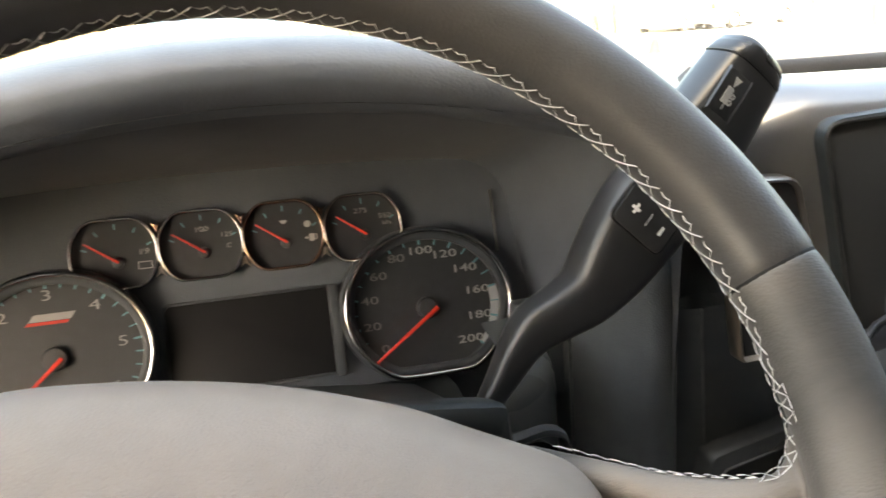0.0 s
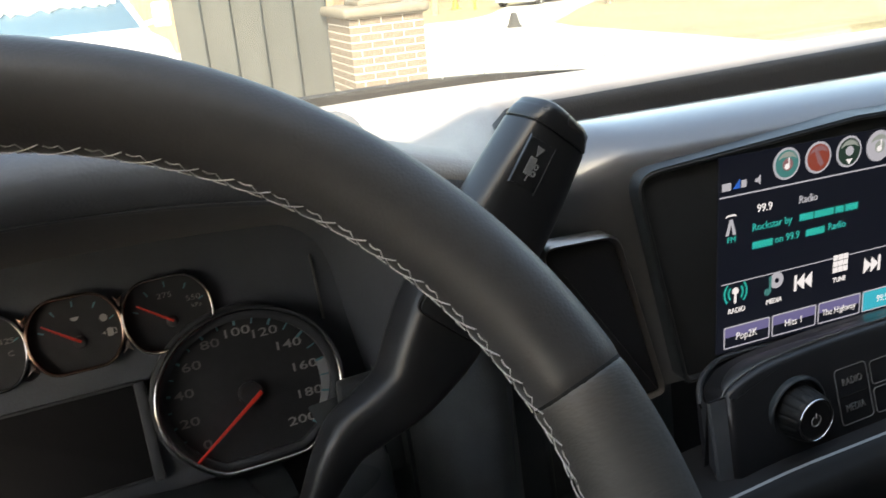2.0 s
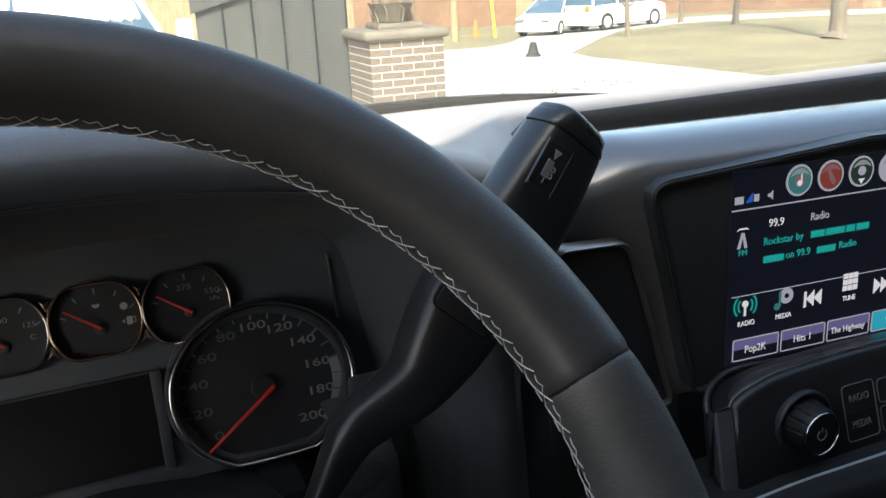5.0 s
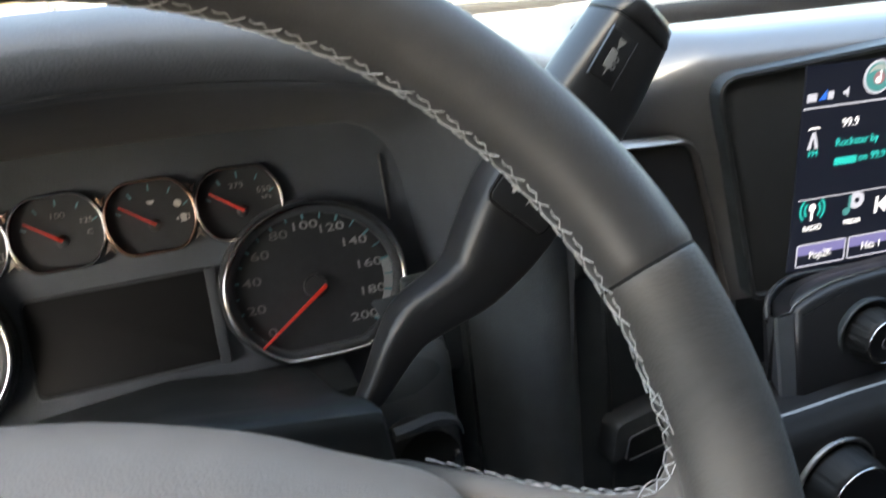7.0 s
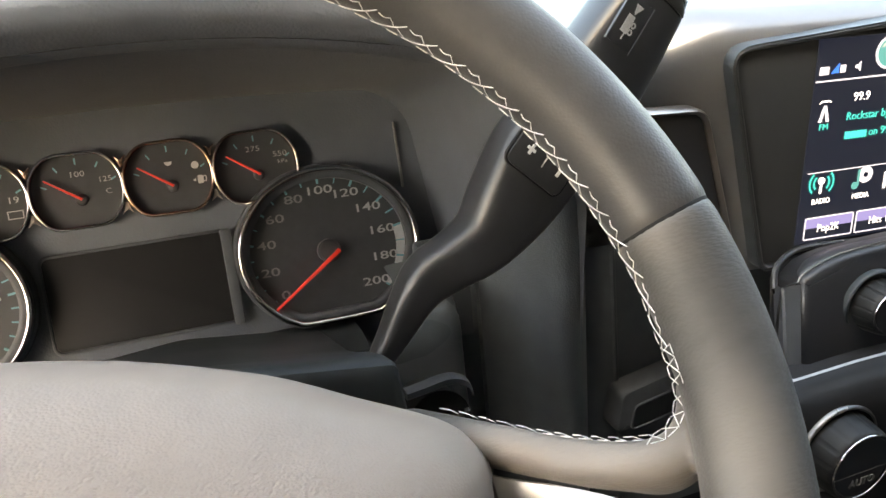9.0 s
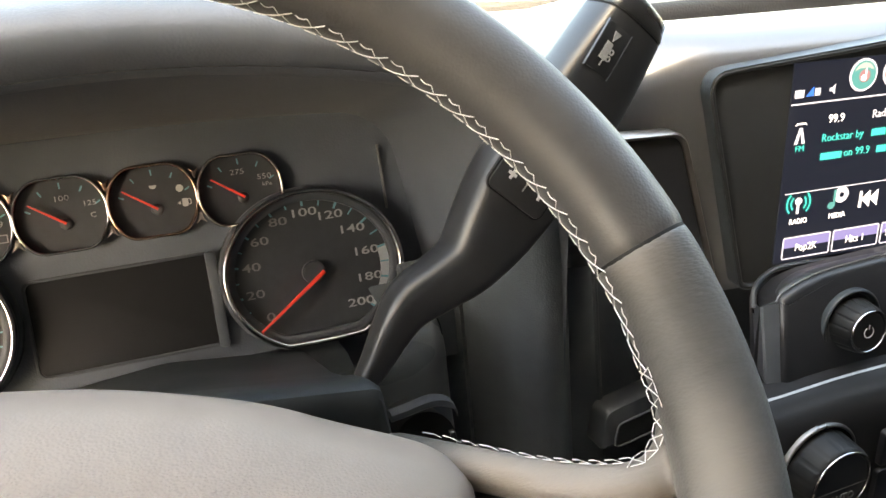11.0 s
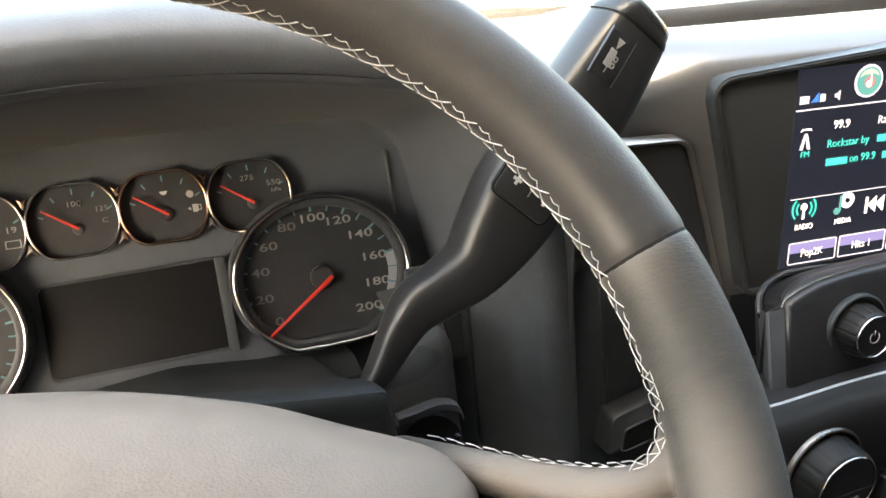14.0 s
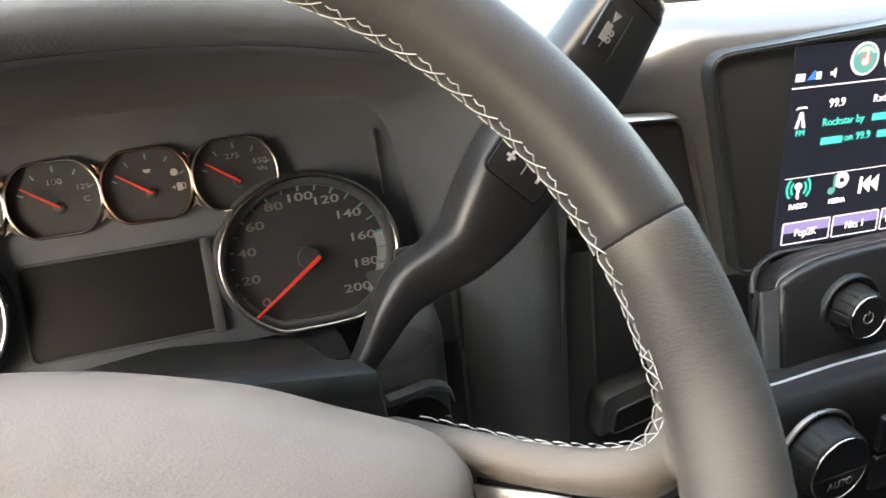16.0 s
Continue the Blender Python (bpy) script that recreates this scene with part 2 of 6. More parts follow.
def thick(bm, d):
    """Gives a sheet a thickness, behind its faces."""
    bmesh.ops.recalc_face_normals(bm, faces=bm.faces)
    bmesh.ops.solidify(bm, geom=bm.faces[:], thickness=d)
    return bm


def box(x0, x1, y0, y1, z0, z1, bevel=0.0, seg=2, bm=None):
    bm = bm or bmesh.new()
    r = bmesh.ops.create_cube(bm, size=1)
    vs = r["verts"]
    for v in vs:
        v.co = Vector(((x0 + x1) / 2 + v.co.x * (x1 - x0), (y0 + y1) / 2 + v.co.y * (y1 - y0), (z0 + z1) / 2 + v.co.z * (z1 - z0)))
    if bevel:
        es = list({e for v in vs for e in v.link_edges})
        bmesh.ops.bevel(bm, geom=es, offset=bevel, segments=seg, affect='EDGES', profile=0.5)
    return bm


def rrect(w, h, r, n=6, cx=0.0, cy=0.0):
    """A rectangle with round corners, counter-clockwise."""
    out = []
    for sx, sy, a0 in ((1, 1, 0), (-1, 1, 90), (-1, -1, 180), (1, -1, 270)):
        for k in range(n + 1):
            a = radians(a0 + 90 * k / n)
            out.append((cx + sx * (w / 2 - r) + r * math.cos(a), cy + sy * (h / 2 - r) + r * math.sin(a)))
    return out


def round_poly(pts, radii, n=6):
    """A polygon whose corners are rounded, each with its own radius."""
    out = []
    m = len(pts)
    for i in range(m):
        p, a, b = Vector(pts[i]), Vector(pts[i - 1]), Vector(pts[(i + 1) % m])
        u, v = (a - p).normalized(), (b - p).normalized()
        ang = u.angle(v)
        r = radii[i] if isinstance(radii, (list, tuple)) else radii
        d = min(r / math.tan(ang / 2), 0.48 * (a - p).length, 0.48 * (b - p).length)
        s, e = p + u * d, p + v * d
        for k in range(n + 1):
            t = k / n
            out.append(tuple((1 - t) ** 2 * s + 2 * t * (1 - t) * p + t * t * e))
    return out


def inset(poly, d):
    """The outline moved inwards by d (counter-clockwise outlines)."""
    out, m = [], len(poly)
    for i in range(m):
        a, p, b = Vector(poly[i - 1]), Vector(poly[i]), Vector(poly[(i + 1) % m])
        n1, n2 = (p - a).normalized(), (b - p).normalized()
        nn = Vector((-n1.y, n1.x)) + Vector((-n2.y, n2.x))
        out.append(tuple(p + nn.normalized() * d) if nn.length > 1e-6 else tuple(p))
    return out


def plate(poly, z0, z1, b=0.0, bm=None):
    """A flat piece with the given outline from z0 to z1, its front edge rounded by b."""
    rings = [[(x, y, z0) for x, y in poly]]
    if b:
        s = 1 if z1 > z0 else -1
        rings.append([(x, y, z1 - s * b) for x, y in poly])
        rings.append([(x, y, z1 - s * b * 0.3) for x, y in inset(poly, b * 0.3)])
        rings.append([(x, y, z1) for x, y in inset(poly, b)])
    else:
        rings.append([(x, y, z1) for x, y in poly])
    return loft(rings, bm=bm)


def band(poly, w, z0, z1, b=0.0, bm=None):
    """A frame that follows an outline: outer edge on it, w wide, crowned."""
    inner = inset(poly, w)
    if b < 0:  # half-round section
        rings = [[(x, y, z0) for x, y in poly]]
        for k in range(9):
            a = math.pi * k / 8
            rings.append([(x, y, z1 - w / 2 + w / 2 * math.sin(a)) for x, y in inset(poly, w / 2 - w / 2 * math.cos(a))])
        return loft(rings + [[(x, y, z0) for x, y in inner]], caps=False, bm=bm)
    rings = [[(x, y, z0) for x, y in poly], [(x, y, z1 - b) for x, y in poly]]
    if b:
        rings.append([(x, y, z1) for x, y in inset(poly, w * 0.3)])
        rings.append([(x, y, z1) for x, y in inset(poly, w * 0.7)])
    rings += [[(x, y, z1 - b) for x, y in inner], [(x, y, z0) for x, y in inner]]
    return loft(rings, caps=False, bm=bm)


def tube(path, r, n=8, bm=None):
    """A round bar along points; r may be a list."""
    rings = []
    P = [Vector(p) for p in path]
    prev = None
    for i, p in enumerate(P):
        d = (P[min(i + 1, len(P) - 1)] - P[max(i - 1, 0)]).normalized()
        ref = prev if prev is not None else (Vector((0, 0, 1)) if abs(d.z) < 0.9 else Vector((1, 0, 0)))
        a = d.cross(ref)
        a.normalize()
        b = a.cross(d)
        prev = b
        rr = r[i] if isinstance(r, (list, tuple)) else r
        rings.append([p + (a * math.cos(2 * math.pi * k / n) + b * math.sin(2 * math.pi * k / n)) * rr for k in range(n)])
    return loft(rings, bm=bm)


def lathe(profile, n=40, center=(0, 0), bm=None):
    """Round about the local z: profile of (radius, height)."""
    rings = [[(center[0] + r * math.cos(2 * math.pi * k / n), center[1] + r * math.sin(2 * math.pi * k / n), z) for k in range(n)] for r, z in profile]
    return loft(rings, bm=bm)


def smooth(a, b, x):
    t = min(1, max(0, (x - a) / (b - a)))
    return t * t * (3 - 2 * t)


def blend(table, x):
    """Smooth reading of a table of (x, value)."""
    for (x0, v0), (x1, v1) in zip(table, table[1:]):
        if x <= x1:
            return v0 + (v1 - v0) * smooth(x0, x1, x)
    return table[-1][1]


def spline(pts, n):
    """Points on a smooth curve through the given ones."""
    P = [Vector(p) for p in pts]
    P = [2 * P[0] - P[1]] + P + [2 * P[-1] - P[-2]]
    out = []
    for i in range(1, len(P) - 2):
        for k in range(n):
            t = k / n
            out.append(0.5 * (2 * P[i] + (P[i + 1] - P[i - 1]) * t + (2 * P[i - 1] - 5 * P[i] + 4 * P[i + 1] - P[i + 2]) * t * t
                              + (3 * P[i] - P[i - 1] - 3 * P[i + 1] + P[i + 2]) * t ** 3))
    out.append(P[-2])
    return out


def writing(text, size, mat, parent, x, y, z, turn=0.0, wide=1.0, name="lettering", label="", align='CENTER', deep=0.0003, heavy=-0.010):
    """Words with the built-in font, as a mesh lying in the parent's xy plane."""
    cu = bpy.data.curves.new(name, 'FONT')
    cu.body, cu.size, cu.align_x, cu.align_y, cu.extrude, cu.resolution_u = text, size, align, 'CENTER', deep, 3
    cu.offset = heavy * size
    tmp = new(name, cu)
    me = bpy.data.meshes.new_from_object(tmp)
    bpy.data.objects.remove(tmp)
    me.transform(pose(x, y, z, 0, 0, turn) @ Matrix.Diagonal((wide, 1, 1, 1)))
    bm = bmesh.new()
    bm.from_mesh(me)
    bmesh.ops.remove_doubles(bm, verts=bm.verts, dist=1e-6)
    bm.to_mesh(me)
    bm.free()
    me.materials.clear()
    me.materials.append(mat)
    ob = new(name, me)
    ob.parent = parent
    if label:
        tagged(ob, label)
    return ob


def bar(x0, x1, y0, y1, z, mat, parent, name="text_bar", h=0.0004, turn=0.0):
    bm = plate([(x0, y0), (x1, y0), (x1, y1), (x0, y1)], z, z + h)
    return part(name, bm, mat, parent)


# ---- cabin shell ----
def cabin():
    def sheet(name, bm, mat, label, cat):
        ob = finish(name, bm, mat)
        return tagged(ob, label, cat, kind="structure")
    bm = box(-0.75, 1.45, -1.7, 0.128, 1.93, 1.97, 0.01)
    sheet("ceiling", bm, HEADLINER, "grey fabric headliner over the cab", "ceiling")
    bm = box(-0.75, 1.45, -1.7, 1.05, 0.70, 0.74)
    sheet("floor", bm, CARPET, "dark carpeted cab floor", "floor")
    for name, x in (("wall_west", -0.75), ("wall_east", 1.41)):
        bm = box(x, x + 0.04, -1.7, 1.08, 0.72, 1.38, 0.01)
        box(x, x + 0.04, 0.62, 1.08, 1.37, 1.42, 0.0, bm=bm)
        # rear side windows, out of view, closed up to hold back light from behind
        box(x, x + 0.04, -1.7, -0.50, 1.37, 1.95, 0.0, bm=bm)
        box(x, x + 0.04, -0.51, 0.16, 1.86, 1.95, 0.0, bm=bm)
        # passenger window filled in to keep light from the right out
        if x > 0:
            box(x, x + 0.04, -0.51, 0.30, 1.37, 1.87, 0.0, bm=bm)
        tube([(x + 0.02, 0.10, 1.92), (x + 0.02, 0.55, 1.69), (x + 0.02, 1.00, 1.44)], 0.035, 10, bm=bm)
        sheet(name, bm, DOOR_TRIM, "dark moulded cab side, unseen, its windows partly closed to cut light", "wall")
    # unseen rear wall, closed where a window would let light in
    bm = box(-0.75, 1.45, -1.74, -1.70, 0.72, 1.96, 0.0)
    sheet("wall_south", bm, DOOR_TRIM, "dark cab rear wall, unseen, left windowless to cut light", "wall")
    # windscreen, one raked pane
    rings = []
    for k in range(9):
        x = -0.74 + 2.16 * k / 8
        bow = 0.05 * (1 - ((x - 0.33) / 1.08) ** 2)
        rings.append([(x, 1.005 + bow, 1.440), (x, 0.118 + bow * 0.5, 1.94)])
    bm = thick(loft(rings, closed=False), 0.005)
    ob = tagged(finish("window_1", bm, GLASS), "clear raked windscreen glass above the dash", "windscreen", kind="structure")
    ob.visible_shadow = False
    # black cowl seal at the foot of the glass
    rings = []
    for k in range(25):
        x = -0.70 + 2.08 * k / 24
        bow = 0.05 * (1 - ((x - 0.33) / 1.08) ** 2)
        h = -0.006 + 0.019 * (1 - smooth(0.50, 0.95, x))
        y = 0.995 + bow
        z = PAD_FAR_Z + 0.001 - 0.013 * smooth(0.45, 1.0, x)
        w = 0.020 * (1 - smooth(0.05, 0.50, x))
        rings.append([(x, y - 0.018 - w, z + 0.16 * w), (x, y - 0.012 - w, z + h), (x, y + 0.006, z + h), (x, y + 0.012, z - 0.02)])
    sheet("trim", loft(rings), RUBBER, "black rubber cowl seal at the windscreen foot", "seal")


PAD_FAR_Z = 1.448
cabin()


def build_drops():
    rnd = random.Random(11)
    bm = bmesh.new()
    for k in range(260):
        x = rnd.uniform(-0.2, 0.95)
        f = 0.010 + abs(rnd.gauss(0, 0.016))
        bow = 0.05 * (1 - ((x - 0.33) / 1.08) ** 2)
        y = 1.005 + bow + (0.118 - 1.005 - bow * 0.5) * f + 0.008
        z = 1.440 + 0.50 * f + 0.004
        r = rnd.choice((0.0005, 0.0007, 0.0009, 0.0014))
        bmesh.ops.create_icosphere(bm, subdivisions=1, radius=r, matrix=pose(x, y, z, -56) @ Matrix.Diagonal((1.2, 1.5, 0.4, 1)))
    ob = finish("water_drops", bm, DROPS)
    tagged(ob, "scattered drops of melt water on the windscreen", "water drops", kind="stuff")


DROPS = material("wet grit drops", (0.45, 0.45, 0.44), 0.15, vary=0.3, scale=300)
build_drops()


# ---- dashboard ----
def lip_y(x):
    return blend([(-0.40, 0.50), (-0.26, 0.402), (0.228, 0.402), (0.318, 0.500), (1.4, 0.500)], x)


def lip_z(x):
    hood = 1.561 - 0.9 * (x - 0.03) ** 2
    w = smooth(-0.40, -0.26, x) * (1 - smooth(0.20, 0.31, x))
    return 1.5258 + (hood - 1.5258) * w


def build_dashboard():
    dash = thing("dashboard", pose(0.33, 0.60, 0.75), "charcoal vinyl dashboard with instrument hood and satin trim", "dashboard")
    inv = Matrix.Translation((-0.33, -0.60, -0.75))

    def add(name, bm, mat, label="", angle=40):
        bm.transform(inv)
        return part(name, bm, mat, dash, label, angle)

    # upper pad with its front lip
    xs = [-0.72 + 0.024 * k for k in range(88)]
    rings = []
    for x in xs:
        y0, z0 = lip_y(x), lip_z(x)
        bow = 0.05 * (1 - ((x - 0.33) / 1.08) ** 2)
        y1 = 0.985 + bow
        w = smooth(-0.40, -0.26, x) * (1 - smooth(0.20, 0.29, x))  # 1 on the instrument hood, 0 where the lip is sharp
        soft = [(0.030, -0.034), (0.008, -0.028), (0.0, -0.018), (-0.002, -0.009), (0.003, -0.003), (0.012, 0.0), (0.03, 0.002)]
        crisp = [(0.034, -0.036), (0.010, -0.034), (0.001, -0.030), (0.0, -0.0100), (0.0008, -0.0045), (0.0040, -0.0010), (0.03, 0.002)]
        ring = [(x, y0 + a * w + c * (1 - w), z0 + b * w + d * (1 - w)) for (a, b), (c, d) in zip(soft, crisp)]
        for k in range(1, 9):
            t = k / 8
            ring.append((x, y0 + 0.03 + (y1 - y0 - 0.03) * t, z0 + 0.002 + (PAD_FAR_Z - 0.013 * smooth(0.45, 1.0, x) - z0 - 0.002) * smooth(-0.25, 1.15, t)))
        rings.append(ring)
    pad = add("upper_pad", loft(rings, closed=False), PAD, "grained grey upper pad, its front roll coloured dark as shaded", 60)
    # lip and front roll faces take the shaded tones
    pad.data.materials.append(PAD_LIP_SHADED)
    pad.data.materials.append(PAD_ROLL_SHADED)
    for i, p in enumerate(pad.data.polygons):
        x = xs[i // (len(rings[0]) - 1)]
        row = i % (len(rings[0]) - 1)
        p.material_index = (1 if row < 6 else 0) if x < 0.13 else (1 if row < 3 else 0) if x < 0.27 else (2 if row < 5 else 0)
    # black strip set behind the lip in place of the shade there
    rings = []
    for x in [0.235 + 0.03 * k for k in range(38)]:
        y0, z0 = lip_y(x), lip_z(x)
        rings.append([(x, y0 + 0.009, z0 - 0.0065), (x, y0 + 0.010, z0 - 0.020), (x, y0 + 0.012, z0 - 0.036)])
    add("shade_strip", loft(rings, closed=False), RUBBER, "black strip put in for shade under the pad lip", 60)

    # inside of the instrument hood
    def hood_ring(y, xl, xr, zb, top, sag, cx, r):
        pts = [(xl, zb), (xl, zb + 0.3 * (top - zb))]
        zt = lambda x: top - sag * (x - cx) ** 2
        n = 24
        for k in range(7):
            a = math.pi - (math.pi / 2) * k / 6
            pts.append((xl + r + r * math.cos(a), zt(xl + r) - r + r * math.sin(a)))
        for k in range(1, n):
            x = xl + r + (xr - xl - 2 * r) * k / n
            pts.append((x, zt(x)))
        for k in range(7):
            a = math.pi / 2 - (math.pi / 2) * k / 6
            pts.append((xr - r + r * math.cos(a), zt(xr - r) - r + r * math.sin(a)))
        pts += [(xr, zb + 0.3 * (top - zb)), (xr, zb)]
        return [(x, y, z) for x, z in pts]
    rings = [hood_ring(0.548, -0.205, 0.192, 1.345, 1.478, 0.25, 0.0, 0.030),
             hood_ring(0.520, -0.206, 0.200, 1.342, 1.487, 0.30, 0.0, 0.032),
             hood_ring(0.455, -0.232, 0.2195, 1.338, 1.523, 0.70, 0.03, 0.040),
             hood_ring(0.450, -0.236, 0.2210, 1.338, 1.5275, 0.75, 0.03, 0.042),
             hood_ring(0.436, -0.240, 0.2255, 1.240, 1.531, 0.80, 0.03, 0.044),
             hood_ring(0.412, -0.255, 0.2330, 1.240, 1.5345, 0.85, 0.03, 0.046),
             hood_ring(0.405, -0.257, 0.2480, 1.240, 1.5350, 0.85, 0.03, 0.048)]
    add("instrument_hood", loft(rings, closed=False), HOOD, "matt black inner hood", 25)

    # ledge under the instruments
    rings = []
    for x in [-0.24 + 0.02 * k for k in range(20)]:
        rings.append([(x, 0.535, 1.343), (x, 0.500, 1.346), (x, 0.470, 1.350), (x, 0.455, 1.346), (x, 0.450, 1.335), (x, 0.452, 1.20)])
    add("instrument_ledge", loft(rings, closed=False), PLASTIC_GREY, "black ledge below the instruments")

    # fascia to the side of the column, with its soft upright folds
    prof = [(0.1965, 0.474), (0.1970, 0.456), (0.2000, 0.448), (0.204, 0.452), (0.209, 0.444), (0.215, 0.441), (0.220, 0.420), (0.227, 0.407),
            (0.234, 0.402), (0.242, 0.404), (0.250, 0.411), (0.258, 0.424), (0.268, 0.433), (0.283, 0.434), (0.303, 0.430), (0.323, 0.42)]
    rings = []
    for k in range(16):
        ring = []
        for x, y in prof:
            z = 1.398 + 0.062 * smooth(0.214, 0.226, x) * (1 - smooth(0.250, 0.262, x))
            z += (1.07 - z) * k / 15
            ring.append((x + (1.42 - z) * 0.06, y + (0.004 if k == 0 else 0.0) + 0.006 * smooth(1.42, 1.46, z), z))
        rings.append(ring)
    add("knee_fascia", loft(rings, closed=False), FASCIA, "slate fascia beside the steering column", 85)
    # smooth panel beside the column; its rounded upper corner falls away to the side
    rings = []
    for x, dy, dz in ((0.1560, 0.0, -0.001), (0.1575, 0.0, 0.0), (0.168, 0.0005, 0.0), (0.176, 0.0015, 0.0), (0.181, 0.0040, -0.0004), (0.184, 0.0085, -0.0010), (0.1855, 0.014, -0.0020), (0.1860, 0.030, -0.0030), (0.1862, 0.060, -0.0040)):
        ring = [(x, 0.470 + dy, 1.388 + dz), (x, 0.440 + dy, 1.3835 + dz), (x, 0.428 + dy, 1.3805 + dz), (x, 0.4225 + dy, 1.3770 + dz), (x, 0.4195 + dy, 1.3715 + dz), (x + 0.0006, 0.4180 + dy, 1.362)]
        ring += [(x + (1.362 - z) * 0.08, 0.4180 + dy, z) for z in (1.33, 1.29, 1.24, 1.18)]
        if x < 0.157:  # lower down the panel runs on behind the column
            ring = [(a - 0.034 * (1 - smooth(1.340, 1.374, c)), b, c) for a, b, c in ring]
        rings.append(ring)
    add("column_side_panel", loft(rings, closed=False), TRIM_PANEL, "satin black panel beside the steering column", 85)
    rings = [[(x + (1.42 - z) * 0.09, y, z) for z in (1.400, 1.36, 1.30, 1.20)] for x, y in ((0.246, 0.445), (0.250, 0.4195), (0.262, 0.4160), (0.2675, 0.4150), (0.2685, 0.4135), (0.2700, 0.4135), (0.2710, 0.4150), (0.360, 0.4140))]
    add("stack_flank", loft(rings, closed=False), TRIM_PANEL, "black flank of the centre stack with a fine rib", 25)
    add("upper_filler", box(0.170, 0.206, 0.452, 0.462, 1.34, 1.404, 0.003), TRIM_PANEL, "black filler above the panel")
    bm = box(0.246, 0.350, 0.440, 0.456, 1.05, 1.492, 0.004)
    add("side_panel", bm, FASCIA, "slate panel behind the centre stack")
    bm = box(-0.69, 1.38, 0.575, 0.60, 0.76, 1.455, 0.004)
    add("inner_panel", bm, RUBBER, "black inner panel")

    # charcoal bezel of the centre stack; its rounded top turns up to the sky
    prof = [(0.475, 1.495), (0.449, 1.5195), (0.436, 1.5250), (0.422, 1.5268), (0.408, 1.5262), (0.397, 1.5242), (0.388, 1.5205), (0.3815, 1.5145), (0.3785, 1.5060),
            (0.3772, 1.490), (0.3766, 1.46), (0.3760, 1.42), (0.3756, 1.385), (0.378, 1.30)]
    rings = []
    for k in range(48):
        x = 0.236 + 0.66 * k / 47
        dy = -0.1178 * (max(x, 0.295) - 0.365)
        e = 1 - smooth(0.236, 0.315, x)
        ring = [(x + (1.52 - z) * 0.20 * (1 - smooth(0.24, 0.40, x)), y + dy + 0.022 * e, z - 0.030 * e * smooth(1.47, 1.52, z)) for y, z in prof]
        z_low = 1.384 + 0.085 * (1 - smooth(0.252, 0.280, x))
        ring = [(a, b, max(c, z_low)) for a, b, c in ring]
        if x < 0.318:  # the foot of the end turns back into the dark
            ring[-2] = (ring[-2][0], ring[-2][1] + 0.0005, z_low)
            ring[-1] = (ring[-2][0], ring[-2][1] + 0.030, z_low - 0.005)
        rings.append(ring)
    bm = loft(rings, closed=False)
    add("stack_bezel", bm, BEZEL, "charcoal metallic centre bezel", 60)

    # side pocket: dark recess with a warm satin frame
    outline = round_poly([(0.2720, 1.380), (0.3325, 1.380), (0.2990, 1.4815), (0.252, 1.4845)], [0.006, 0.006, 0.014, 0.008])
    rot = lambda p, y: (p[0], y, p[1])
    y = 0.3805
    bm = loft([[rot(p, y + 0.008) for p in outline], [rot(p, y) for p in outline], [rot(p, y - 0.0015) for p in inset(outline, 0.0012)],
               [rot(p, y) for p in inset(outline, 0.0030)], [rot(p, y + 0.008) for p in inset(outline, 0.0034)]], caps=False)
    add("pocket_frame", bm, BRONZE, "warm satin chrome pocket frame")
    bm = loft([[rot(p, y + 0.0015) for p in inset(outline, 0.0028)], [rot(p, y + 0.001) for p in inset(outline, 0.0045)]], closed=True, caps=True)
    add("pocket_face", bm, GLOSS, "black pocket inside the frame")
    return dash


build_dashboard()


